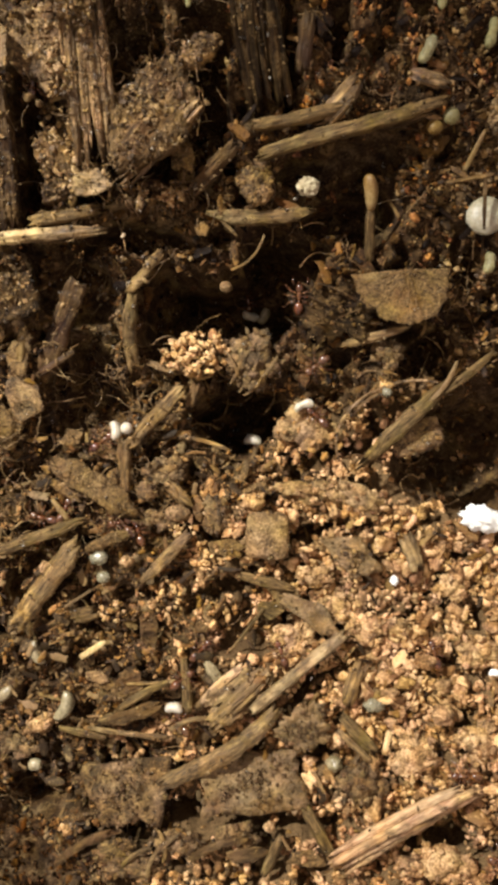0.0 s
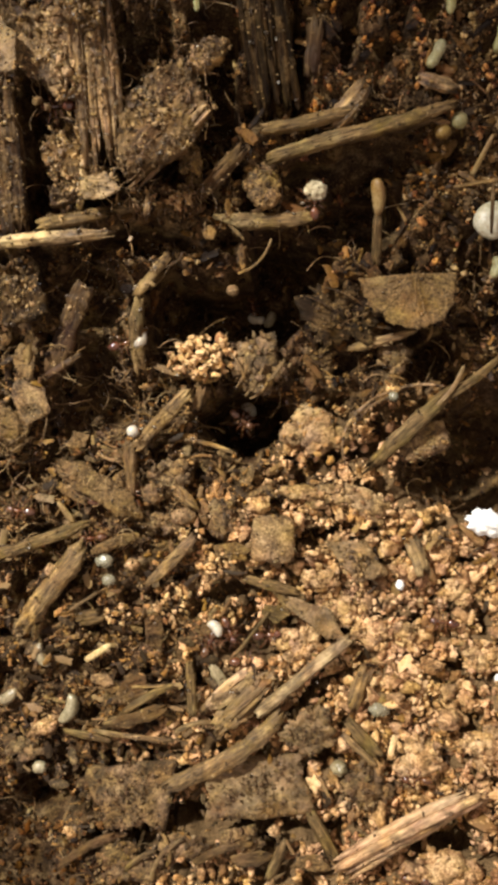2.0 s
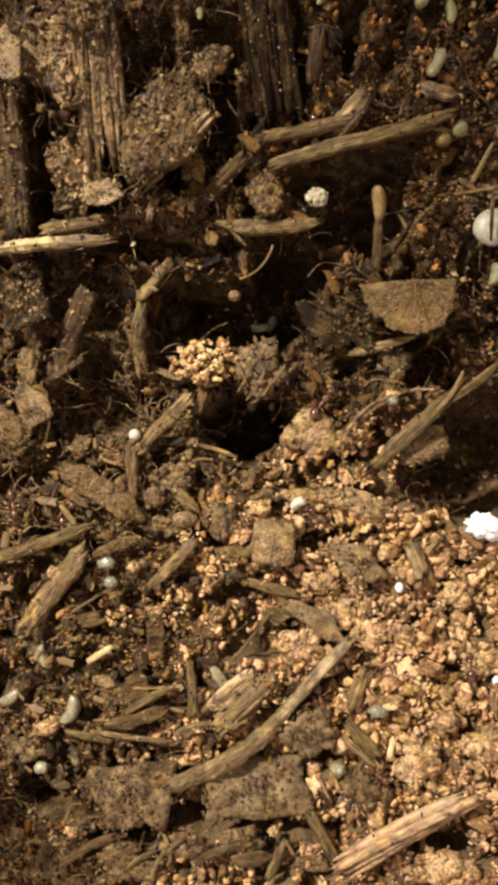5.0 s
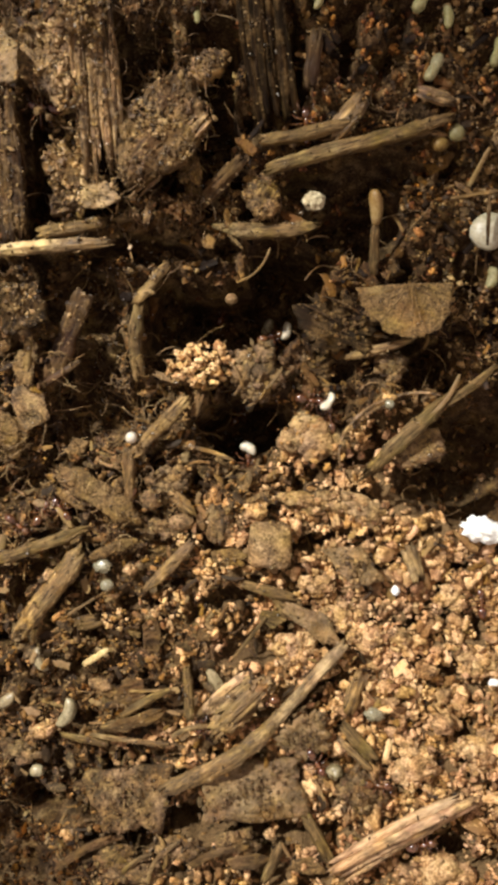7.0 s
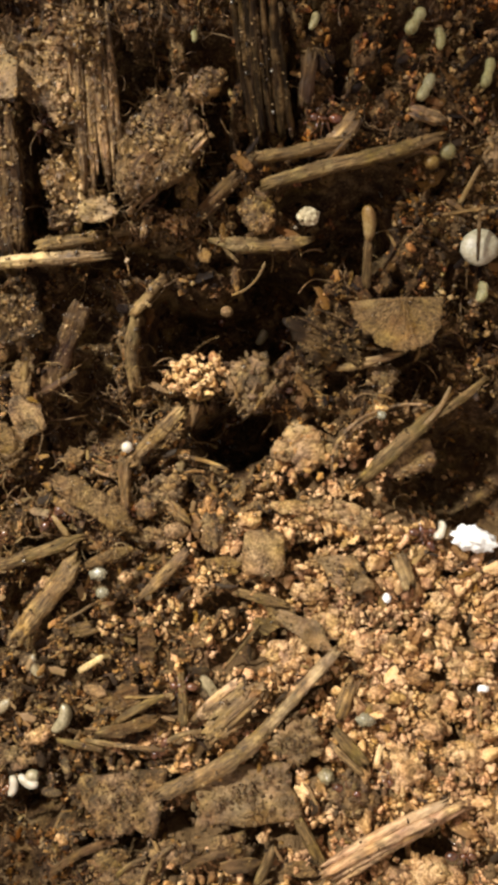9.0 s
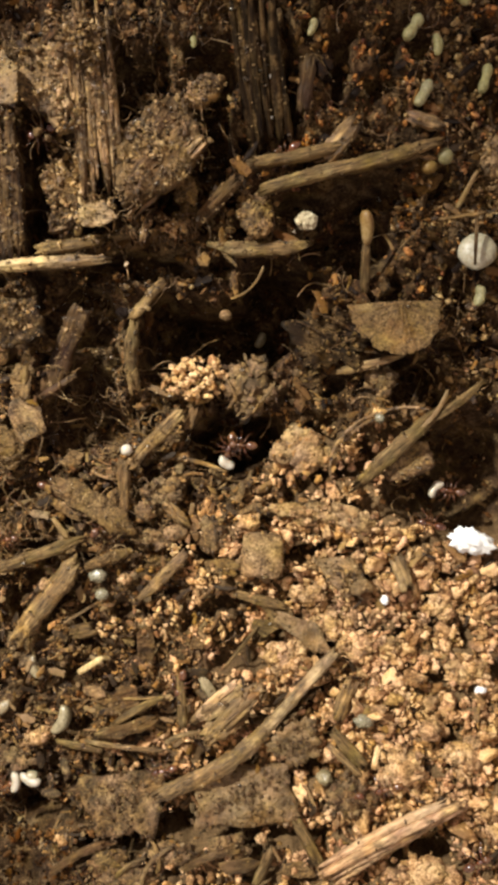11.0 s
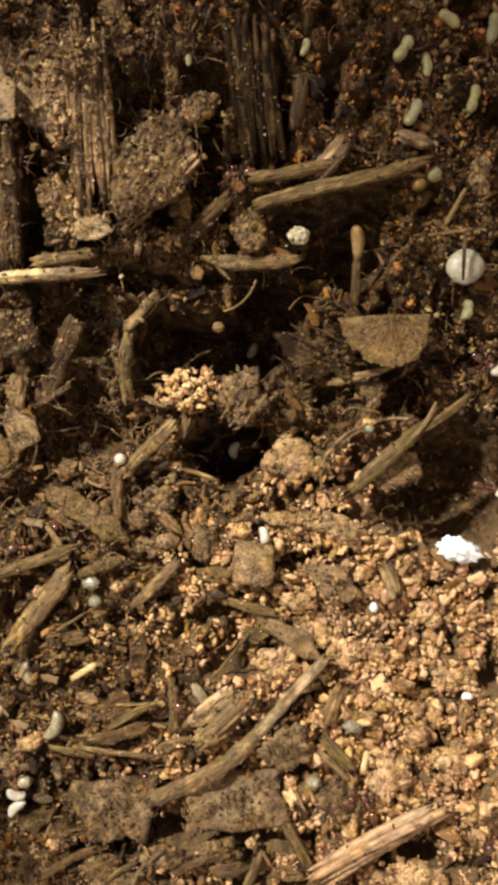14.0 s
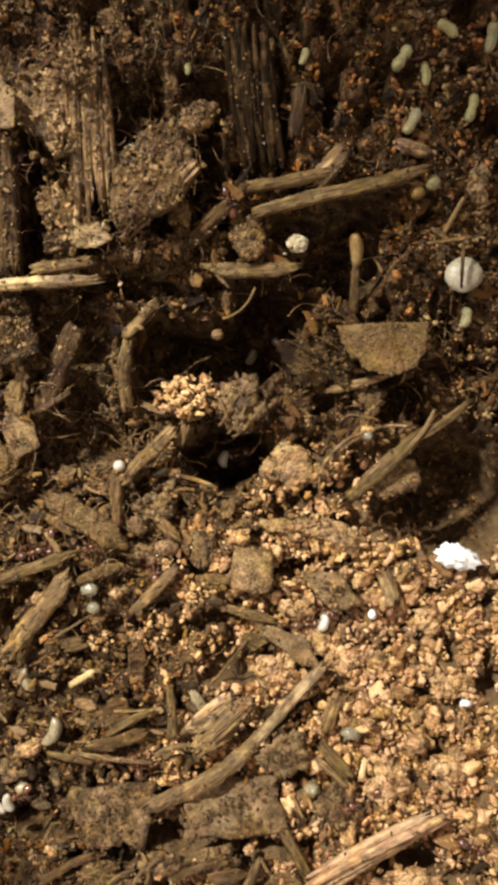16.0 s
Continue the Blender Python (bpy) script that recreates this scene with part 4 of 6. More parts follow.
splinter("wood_stick", [(-11.9, -1.2, -2.7), (-9.1, 1.7, -1.8), (-6.4, 4.4, -0.9)], 1.6, 0.9, WOOD_PALE, "slanting flat stick of greyish wood", "stick", ends=(0.8, 0.9))
splinter("wood_stick", [(-12.7, -5.7, -3.5), (-12.5, -0.9, -2.8)], 1.51, 1.21, WOOD_PALE, "short upright stick under a slanting one", "stick", ends=(0.7, 0.8))
block("pale_root_clod", 17.6, -0.6, -2.6, 2.5, 1.6, 1.4, CLOD, "pale knobbly lump under a broken twig", "soil clod", deg=18, crumbs=120, piece_mat=GOLD_CRUMB)
splinter("broken_twig", [(12.0, -3.1, -1.6), (15.6, 0.3, -0.2), (19.9, 4.6, 0.6)], 1.9, 1.0, WOOD_GREY, "broken grey twig leaning over a hollow", "twig", ends=(0.08, 0.5), fray=0.9)
splinter("thin_twig", [(18.9, 3.6, 0.4), (21.6, 5.2, 1.0), (24.3, 7.6, 1.4)], 0.95, 0.8, WOOD_GREY, "thin grey twig forking from a broken one", "twig", ends=(0.8, 0.3))
splinter("root_fibre", [(17.6, 2.4, 0.5), (19.6, 4.4, 1.2), (20.6, 6.6, 1.7)], 0.5, 0.4, YELLOW, "straw-coloured root fibre crossing the broken twig", "root fibre", ends=(0.3, 0.6))
splinter("root_fibre", [(9.7, -3.0, -2.9), (9.9, 1.1, -1.8), (14.3, 4.5, -1.1), (19.4, 4.8, -0.8)], 0.36, 0.20, FIBRE, "thin dark root curving over the hollow", "root fibre")
splinter("root_fibre", [(10.9, 1.4, -2.3), (12.9, 3.4, -1.3), (14.9, 4.0, -1.2)], 0.30, 0.16, FIBRE, "thin dark root beside a thicker one", "root fibre")
clod("clay_clod", 6.8, 0.5, -3.5, 3.60, 3.00, 1.56, CLAY_DULL, "tan clay clod on the edge of the hole", "soil clod", piece_mat=TAN_CRUMB)
clod("clay_clod", 7.1, -6.3, -3.4, 3.63, 1.33, 1.21, CLAY_DULL, "tan ledge of clay above a shadowed gap", "soil clod", deg=-8, crumbs=60, piece_mat=GRANULE)
clod("clay_clod", 11.8, -7.2, -3.4, 3.63, 1.45, 1.33, CLAY_DULL, "tan ledge of clay over the floor", "soil clod", deg=-20, piece_mat=GRANULE)
splinter("leaf_prong", [(-14.4, -6.0, -2.9), (-13.3, -4.0, -2.6)], 1.4, 0.4, LEAF, "small prong of a torn beige leaf", "leaf scrap", ends=(0.9, 0.1))
splinter("torn_leaf", [(-19.8, -3.0, -2.8), (-15.8, -5.2, -2.5), (-11.4, -8.7, -3.2)], 3.1, 0.5, LEAF, "torn beige pointed leaf scrap on the floor", "leaf scrap", ends=(0.35, 0.05), fray=0.5)
splinter("wood_stick", [(-28.0, -12.8, -3.5), (-22.6, -11.1, -3.3), (-17.0, -9.0, -3.4)], 1.46, 0.97, WOOD_GREY, "long grey stick lying on the floor", "stick", ends=(0.8, 0.3))
splinter("wood_chip", [(-24.1, -19.9, -3.7), (-21.3, -16.3, -3.1), (-17.7, -11.7, -3.2)], 2.55, 1.34, WOOD_PALE, "broad pale wood chip lying on the floor", "wood chip", ends=(0.5, 0.6))
splinter("wood_splinter", [(-11.0, -15.6, -3.6), (-8.4, -13.1, -3.3), (-6.1, -10.6, -3.4)], 1.34, 0.73, WOOD_PALE, "slanting pale splinter on the floor", "wood splinter", ends=(0.2, 0.8))
splinter("seed_hull", [(-16.8, -12.2, -3.5), (-14.3, -11.1, -3.3), (-11.8, -10.2, -3.5)], 1.33, 0.73, LEAF, "long straw-coloured seed hull on the floor", "seed hull", ends=(0.3, 0.3), fray=0.1)
splinter("pale_splinter", [(-17.6, -23.6, -4.2), (-14.9, -21.9, -3.9)], 0.80, 0.44, STRAW, "bright straw-coloured splinter on the floor", "wood splinter", ends=(0.6, 0.4), fray=0.1)
splinter("wood_splinter", [(-8.3, -5.1, -3.2), (-5.9, -7.5, -3.4)], 1.45, 0.48, WOOD_PALE, "pale torn flake standing on the floor", "wood splinter", ends=(0.7, 0.1))
clod("soil_clod", -8.4, -3.9, -3.6, 2.54, 1.69, 1.21, CLOD, "brown clod on the floor by a stick", "soil clod")
block("clay_block", 2.2, -10.8, -3.8, 2.2, 2.4, 1.6, CLAY_DULL, "squarish brown clay block on the floor", "soil clod", deg=-4, piece_mat=GOLD_CRUMB)
flake("leaf_scrap", -2.1, -12.0, -3.6, 4.37, 2.06, 6, LEAF, "flat brown leaf scrap on the floor", "leaf scrap")
plate("bark_flake", 10.9, -12.9, -3.2, 8.2, 4.2, -24, BARK_GREY, "grey triangular bark flake on the floor", "bark flake", sides=4, thick=0.6, ragged=0.1, crumbs=70, piece_mat=GOLD_CRUMB)
splinter("wood_splinter", [(16.7, -11.2, -3.0), (17.7, -14.1, -3.0)], 1.8, 0.61, WOOD_BRIGHT, "small square-ended pale chip on the floor", "wood chip", ends=(0.9, 0.9))
flake("leaf_scrap", 6.6, -18.9, -3.1, 8.6, 2.9, -32, BARK_GREY, "folded brown leaf scrap on the floor", "leaf scrap", sides=5)
splinter("bent_twig", [(-9.0, -37.1, -4.5), (-4.8, -34.7, -3.3), (-0.7, -32.1, -2.4), (2.9, -28.6, -2.4)], 2.0, 1.4, WOOD_STRAW, "curved twig of pale weathered wood on the floor", "twig", ends=(0.5, 0.6))
loose_stick = splinter("loose_stick", [(1.8, -30.0, -2.4), (5.8, -25.4, -2.2), (10.0, -20.9, -2.6)], 1.4, 0.9, WOOD_BRIGHT, "straight pale stick that ants push on the floor", "stick", ends=(0.8, 0.8), fray=0.3)
plate("wood_plate", -0.7, -27.4, -3.5, 9.0, 4.8, 42, WOOD_STRAW, "flaking light brown wood under a curved twig", "wood chip", thick=0.7, sides=6, curl=0.4, ragged=0.14, crumbs=80, piece_mat=BARK_PALE)
bundle("wood_flakes", [(-4.2, -30.6, -3.4), (-0.9, -27.3, -2.7), (2.2, -24.6, -2.8)], 2.2, 0.5, WOOD_STRAW, "loose strips flaking from light brown wood", "wood chip", strands=4, ends=(0.2, 0.3), uneven=0.5)
splinter("wood_splinter", [(-5.3, -29.0, -4.2), (-2.1, -25.5, -3.7)], 1.10, 0.61, WOOD_PALE, "slim pale splinter on the floor", "wood splinter")
splinter("wood_splinter", [(-6.6, -24.0, -4.0), (-6.3, -29.5, -4.4)], 1.22, 0.61, WOOD_GREY, "upright grey splinter on the floor", "wood splinter")
plate("bark_plate", -13.1, -38.0, -5.6, 9.4, 7.4, 1, CLOD, "flat brown bark plate crusted with soil", "bark", sides=4, thick=1.2, ragged=0.08, crumbs=220, piece_mat=CLOD, square=True)
plate("bark_plate", 0.8, -36.7, -4.0, 12.6, 6.2, 3, BARK_GREY, "broad flat grey bark plate under a curved twig", "bark", sides=4, thick=1.0, ragged=0.08, crumbs=220, piece_mat=CLOD, square=True)
plate("bark_flake", 6.0, -30.8, -2.9, 6.9, 6.0, -20, BARK_GREY, "crumbly grey-brown bark flake by a twig", "bark flake", crumbs=120, sides=6, thick=0.8, ragged=0.2, piece_mat=CLOD)
bundle("split_wood", [(8.7, -44.7, -2.1), (14.8, -40.1, -0.7), (22.1, -35.9, 0.2)], 2.50, 1.79, WOOD_TAN, "large split of tan wood lying on the floor", "split wood", ends=(0.5, 0.7), strands=4, flat=0.7, uneven=0.14)
splinter("wood_splinter", [(10.4, -27.7, -2.7), (11.7, -24.5, -2.9)], 2.04, 0.72, WOOD_PALE, "short greyish chip on the pale soil", "wood chip", ends=(0.6, 0.9))
splinter("wood_splinter", [(10.0, -29.7, -2.6), (13.0, -32.6, -1.9)], 1.56, 0.72, WOOD_GREY, "grey chip lying beside tan granules", "wood chip")
splinter("wood_splinter", [(9.4, -30.9, -2.7), (12.5, -33.7, -2.0)], 0.84, 0.46, WOOD_PALE, "thin brown splinter beside a grey chip", "wood splinter")
clod("soil_clod", 11.6, -36.3, -2.2, 3.08, 2.25, 1.54, CLOD, "brown clod of damp soil on the floor", "soil clod")
splinter("wood_splinter", [(6.1, -39.2, -2.8), (8.6, -43.8, -2.5)], 1.56, 0.72, WOOD_GREY, "grey splinter slanting down into shade", "wood splinter")
splinter("wood_splinter", [(1.7, -46.1, -3.5), (3.5, -42.1, -3.2)], 1.21, 0.67, WOOD_GREY, "grey splinter at the edge of the floor", "wood splinter")
flake("leaf_scrap", 6.1, -44.2, -2.8, 4.79, 2.04, -8, LEAF, "brown leaf scrap at the edge of the floor", "leaf scrap")
clod("clay_clod", 19.2, -43.8, -1.0, 3.78, 2.21, 1.74, CLAY_CLOD, "tan clay clod below the split wood", "soil clod", piece_mat=GRANULE)
splinter("wood_stick", [(-15.4, -32.7, -5.8), (-20.4, -31.8, -6.2)], 0.87, 0.48, WOOD_GREY, "thin grey stick on the floor", "stick")
splinter("wood_stick", [(-15.9, -30.9, -5.5), (-9.4, -29.0, -4.6)], 1.37, 0.75, WOOD_GREY, "grey flattened stick on the floor", "stick")
flake("leaf_scrap", -12.1, -27.2, -4.7, 6.15, 3.69, 10, BARK, "dull brown leaf scrap on the floor", "leaf scrap")
splinter("wood_splinter", [(3.5, -27.0, -3.9), (7.1, -23.9, -3.9)], 0.73, 0.40, WOOD_DARK, "dark splinter under the twig", "wood splinter")
flake("leaf_scrap", 4.1, -17.1, -3.8, 4.25, 3.04, -40, LEAF, "pale brown leaf scrap on the clay", "leaf scrap")
grub("larva", 16.3, 32.9, 9.1, 2.62, 1.24, 62, BROOD, "pale two-lobed ant larva stuck on the bank", "ant brood", waist=0.3)
grub("larva", 21.7, 34.0, 9.6, 2.69, 1.22, 75, BROOD, "pale ant larva lying on the bank", "ant brood", waist=0.3)
grub("larva", 14.8, 37.6, 11.2, 2.53, 1.35, 60, BROOD, "pale two-lobed ant larva lying on the bank", "ant brood", waist=0.35)
grub("larva", 18.6, 39.9, 12.2, 2.07, 1.23, 150, BROOD, "pale oval ant larva high on the bank", "ant brood", waist=0.05)
grub("larva", 22.6, 39.2, 12.0, 2.70, 1.23, 80, BROOD, "pale ant larva lying high on the bank", "ant brood", waist=0.2)
clod("clay_clod", 22.8, 27.4, 8.2, 1.2, 2.0, 0.8, CLOD, "tan crumbly clod beside larvae on the bank", "soil clod", piece_mat=GOLD_CRUMB, crumbs=60)
grub("larva", 17.1, 36.5, 10.6, 1.94, 0.96, 95, BROOD, "dull pale ant larva on the bank", "ant brood", waist=0.1)
grub("larva", 6.0, 37.6, 11.1, 1.57, 0.80, 70, BROOD, "small dull larva at the bank", "ant brood", waist=0.1)
grub("larva", -4.6, 37.5, 9.8, 2.20, 0.72, 100, BROOD, "pale larva in a dark cleft", "ant brood", waist=0.1)
lump("egg_ball", 18.7, 27.9, 7.4, 0.73, 0.73, 0.68, BROOD, "round cream-coloured egg on the bank", "ant egg", rough=0.03, level=3)
lump("round_seed", 17.3, 27.1, 7.0, 0.73, 0.68, 0.63, YELLOW, "round yellow seed on the bank", "seed", rough=0.08, level=3)
lump("round_seed", -1.7, 14.0, 1.9, 0.62, 0.57, 0.57, WOOD_PALE, "small round yellow seed hanging in a hole", "seed", rough=0.1, level=3)
grub("larva", 2.2, 13.4, -11.5, 1.96, 1.15, 60, SHELL, "pale larva inside a dark hole", "ant brood", waist=0.1)
lump("egg_ball", -12.1, 0.5, -1.7, 0.62, 0.6, 0.6, PUPA, "round white egg on a flat stick", "ant egg", rough=0.03, level=3)
grub("larva", 23.9, 16.2, 1.6, 2.12, 1.20, 80, BROOD, "cream larva lying on the bank", "ant brood", waist=0.25)
lump("white_grit", 24.6, -9.2, -3.1, 2.30, 1.27, 1.09, CHALK, "jagged bright white crumb lying on the clay", "white crumb", rough=0.36, knobs=2.4, deg=-10)
grub("curled_shell", -16.4, 30.1, 9.0, 1.9, 0.8, -65, CHALK, "small white curled shell in dark soil", "shell", waist=0, bend=0.7, group="")
grub("larva", -22.7, -23.4, -5.1, 2.71, 1.23, -70, SHELL, "dull pale curled husk on the floor", "husk", waist=0, bend=0.5)
grub("larva", -19.7, -29.6, -6.2, 3.24, 1.62, 65, SHELL, "dull cream husk on the floor", "husk", waist=0, bend=0.5)
grub("larva", -26.6, -28.4, -6.6, 2.51, 1.25, 30, SHELL, "pale husk on the floor", "husk", waist=0, bend=0.3)
grub("larva", -12.3, -37.4, -5.9, 1.87, 1.19, 60, CHALK, "small bright white grain on a bark plate", "grain", waist=0)
lump("glassy_bead", -15.4, -13.0, -3.5, 0.95, 0.7, 0.65, BEAD, "glassy pale bead on the floor", "bead", rough=0.3, level=3)
lump("glassy_bead", -15.0, -15.1, -3.8, 0.75, 0.62, 0.6, BEAD, "dull grey bead beside a glassy one", "bead", rough=0.12, level=3)
lump("quartz_grain", 15.4, -15.6, -3.5, 0.42, 0.49, 0.42, CHALK, "bright white grain among clay granules", "grain", level=3, rough=0.35)
lump("quartz_grain", 25.4, -24.9, -2.3, 0.60, 0.36, 0.36, CHALK, "bright white grain on pale clay", "grain", level=3, rough=0.35)
lump("quartz_grain", 13.0, -28.2, -2.5, 1.08, 0.72, 0.60, BEAD, "glassy pale grain beside a chip", "grain", level=3, rough=0.35)
lump("quartz_grain", 9.0, -34.4, -2.9, 0.84, 0.78, 0.78, SHELL, "round grey grain in a shaded gap", "grain", level=3, rough=0.35)
lump("quartz_grain", 14.4, 3.9, -1.2, 0.48, 0.48, 0.48, BEAD, "shiny clear bead among roots", "bead", level=3, rough=0.35)
lump("quartz_grain", -23.5, -36.4, -7.6, 0.77, 0.64, 0.64, SHELL, "dull pale grain on the floor", "grain", level=3)
clod("clay_clod", -22.6, -31.5, -6.4, 1.77, 1.26, 1.01, CLAY_CLOD, "pinkish tan granule on the floor", "granule", deg=30)
lump("clay_granule", 0.8, -7.2, -3.6, 1.21, 1.03, 0.91, CLAY_CLOD, "pale clay granule on the floor", "granule", level=3, rough=0.4)
clod("clay_clod", 12.3, -20.8, -3.5, 2.06, 1.69, 1.09, CLAY_CLOD, "bright clay crumb cluster beside the twig", "soil clod", piece_mat=GRANULE, crumbs=70)
lump("clay_granule", 18.5, -23.9, -2.8, 1.20, 0.72, 0.72, CLAY_CLOD, "bright clay granule on the floor", "granule", level=3, rough=0.4)
lump("clay_granule", 20.0, -28.9, -1.7, 1.18, 1.06, 0.89, CLAY_CLOD, "pale clay granule on the floor", "granule", level=3, rough=0.4)
clod("clay_clod", 4.7, -22.1, -3.9, 2.55, 2.06, 1.45, CLAY_CLOD, "pinkish tan clay clod above the twig", "soil clod", piece_mat=GRANULE)
clod("soil_clod", -24.7, 0.8, -2.4, 2.16, 2.64, 1.32, LEAF, "dull pale lump at the foot of the bank", "lump")
lump("split_seed", 22.8, 20.0, 4.1, 1.86, 1.75, 1.20, SEED_WHITE, "round white split seed stuck on the bank", "seed", rough=0.05)
splinter("dark_stem", [(21.9, 22.6, 6.6), (21.9, 20.6, 6.5), (22.1, 18.4, 5.6)], 0.43, 0.24, WOOD_DARK, "thin dark stem lying over a white split seed", "stem")
splinter("wood_splinter", [(20.4, 23.8, 5.5), (21.7, 26.6, 7.4)], 0.53, 0.29, YELLOW, "pale bent straw on the bank", "straw")
splinter("wood_splinter", [(18.9, 22.8, 5.1), (23.1, 23.4, 5.4)], 0.43, 0.24, WOOD_PALE, "thin pale straw on the bank", "straw")
splinter("wood_splinter", [(5.3, 31.4, 9.2), (5.8, 35.0, 10.7)], 1.52, 0.71, WOOD_RED, "reddish sliver of bark on the bank", "bark sliver")
splinter("wood_splinter", [(7.6, 27.9, 7.6), (9.9, 30.2, 8.6)], 2.08, 1.04, FIBRE, "rusty brown wood bit above a chip", "wood chip")
splinter("wood_splinter", [(18.0, 30.2, 8.5), (15.2, 30.9, 8.8)], 1.33, 0.73, FIBRE, "rusty bark sliver below a larva", "bark sliver")
flake("bark_flake", 16.8, 28.0, 7.3, 3.12, 0.93, -20, FIBRE, "thin brown flake beside a larva", "bark flake")
splinter("wood_splinter", [(12.7, 27.5, 7.2), (16.7, 28.4, 7.5)], 1.56, 0.86, WOOD_DARK, "dark splinter behind the bent twig", "wood splinter")
flake("leaf_scrap", 16.5, 30.7, 8.5, 3.06, 1.32, 15, CLOD, "orange brown scrap below a larva", "leaf scrap")
splinter("wood_splinter", [(-1.9, 19.7, 4.1), (-0.6, 18.5, 3.6)], 0.38, 0.21, WOOD_PALE, "short thin fibre under a sliver", "plant fibre")
splinter("root_fibre", [(-1.2, 15.6, 2.2), (0.8, 16.6, 2.8), (2.0, 18.5, 3.6)], 0.28, 0.15, WOOD_PALE, "thin pale root curving into the hole", "root fibre")
flake("leaf_scrap", -3.8, 19.1, 3.9, 1.43, 1.98, 20, LEAF, "small pale scrap above the hole", "leaf scrap")
splinter("wood_splinter", [(-9.7, 20.6, 4.6), (-9.1, 22.5, 5.5)], 0.76, 0.42, WOOD_PALE, "short pale splinter tuft on the bank", "wood splinter")
splinter("wood_splinter", [(-12.5, 21.2, 4.6), (-10.1, 21.4, 4.7)], 1.20, 0.66, WOOD_GREY, "grey wood bit behind a splinter tuft", "wood chip")
splinter("wood_splinter", [(-5.6, 2.9, -2.1), (-5.0, 4.9, -1.4)], 1.07, 0.59, WOOD_PALE, "short pale splinter at the hole", "wood splinter")
splinter("root_fibre", [(-6.8, -0.4, -2.8), (-4.2, -0.9, -2.7), (-1.8, -1.8, -3.0)], 0.48, 0.26, WOOD_PALE, "thin pale fibre on the edge of the hole", "root fibre")
flake("leaf_scrap", -17.7, -0.4, -2.6, 2.65, 2.04, 30, LEAF, "pale leaf scrap at the foot of the bank", "leaf scrap")
flake("leaf_scrap", -22.6, 7.4, -0.6, 2.35, 4.11, 20, LEAF, "brown leaf scrap standing in the bank", "leaf scrap")
splinter("wood_splinter", [(-22.6, 7.1, -0.6), (-22.0, 10.1, 0.4)], 0.94, 0.52, YELLOW, "straw-coloured splinter standing in the bank", "wood splinter")
splinter("wood_splinter", [(-20.7, 6.0, -0.9), (-17.2, 8.2, -0.6)], 0.83, 0.45, WOOD_RED, "red-brown splinter across a slat", "wood splinter")
flake("leaf_scrap", -22.7, 3.7, -1.9, 4.17, 5.36, 40, CLOD, "crumpled brown scrap at the foot of the bank", "leaf scrap", curl=1.0)
clod("soil_clod", -5.3, 25.2, 5.8, 1.16, 1.59, 0.74, CLOD_DARK, "small dark clod on the bank", "soil clod")
flake("leaf_scrap", -17.8, -5.7, -3.2, 3.63, 1.57, -30, CLOD, "tan leaf scrap by a grey stick", "leaf scrap")
splinter("wood_splinter", [(-20.2, -5.1, -3.3), (-17.3, -6.9, -3.4)], 1.09, 0.60, LEAF, "pale slanting splinter on the floor", "wood splinter")
splinter("wood_splinter", [(-20.2, -6.9, -3.4), (-18.5, -9.0, -3.4)], 0.73, 0.40, YELLOW, "straw-coloured forked bit on the floor", "straw")
lump("clay_granule", -10.3, -6.0, -3.4, 1.09, 1.09, 0.85, CLOD, "round brownish granule on the floor", "granule", level=3)
lump("clay_granule", -7.2, -8.4, -3.5, 1.33, 0.91, 0.85, CLOD, "pale tan granule beside a splinter", "granule", level=3)
clod("clay_clod", -9.0, -9.0, -3.7, 2.06, 1.21, 0.97, CLOD, "tan clay clod by a curved stalk", "soil clod")
pellet_heap("pellet_heap", -6.5, -10.0, -3.7, 1.58, 1.09, 20, 0.42, PINK, "cluster of pinkish pellets on a splinter", "soil pellets")
clod("clay_clod", -3.0, -8.7, -3.6, 1.58, 2.18, 1.09, CLOD, "tan upright clay clod on the floor", "soil clod")
flake("leaf_scrap", 0.8, -5.7, -3.1, 2.78, 0.73, 30, LEAF, "small pale curl of leaf on the floor", "leaf scrap")
pellet_heap("pellet_heap", -14.2, -18.7, -4.3, 1.70, 1.22, 18, 0.36, PINK, "small cluster of pinkish pellets on the floor", "soil pellets")
pellet_heap("pellet_heap", -9.3, -17.9, -4.5, 2.55, 2.07, 30, 0.39, PINK, "loose cluster of orange tan pellets on the floor", "soil pellets")
flake("leaf_scrap", -10.2, -20.6, -3.8, 2.19, 5.48, 5, BARK, "upright dark bark flake on the floor", "bark flake")
flake("leaf_scrap", -4.8, -20.3, -3.6, 1.58, 2.19, 20, LEAF, "small pale oval scrap on the floor", "leaf scrap")
splinter("root_fibre", [(-1.8, -23.0, -3.7), (1.7, -18.4, -3.2)], 0.43, 0.23, WOOD_GREY, "thin grey stem on the floor", "stem")
splinter("wood_splinter", [(-0.7, -14.9, -3.5), (4.7, -16.4, -3.6)], 1.21, 0.61, WOOD_GREY, "grey wood chip on the clay", "wood chip")
flake("leaf_scrap", 2.3, -18.5, -3.6, 3.04, 2.43, -20, WOOD_GREY, "small grey bark flake on the clay", "bark flake")
splinter("wood_splinter", [(-17.6, -19.1, -3.7), (-15.8, -18.8, -3.7)], 1.83, 1.00, WOOD_GREY, "short grey chip on the floor", "wood chip")
flake("leaf_scrap", -17.4, -18.8, -3.8, 2.80, 1.46, 10, BARK, "dull brown flake beside a broad chip", "bark flake")
splinter("root_fibre", [(-19.0, -18.1, -3.3), (-16.1, -16.3, -3.3)], 0.36, 0.20, WOOD_PALE, "thin stem beside a broad chip", "stem")
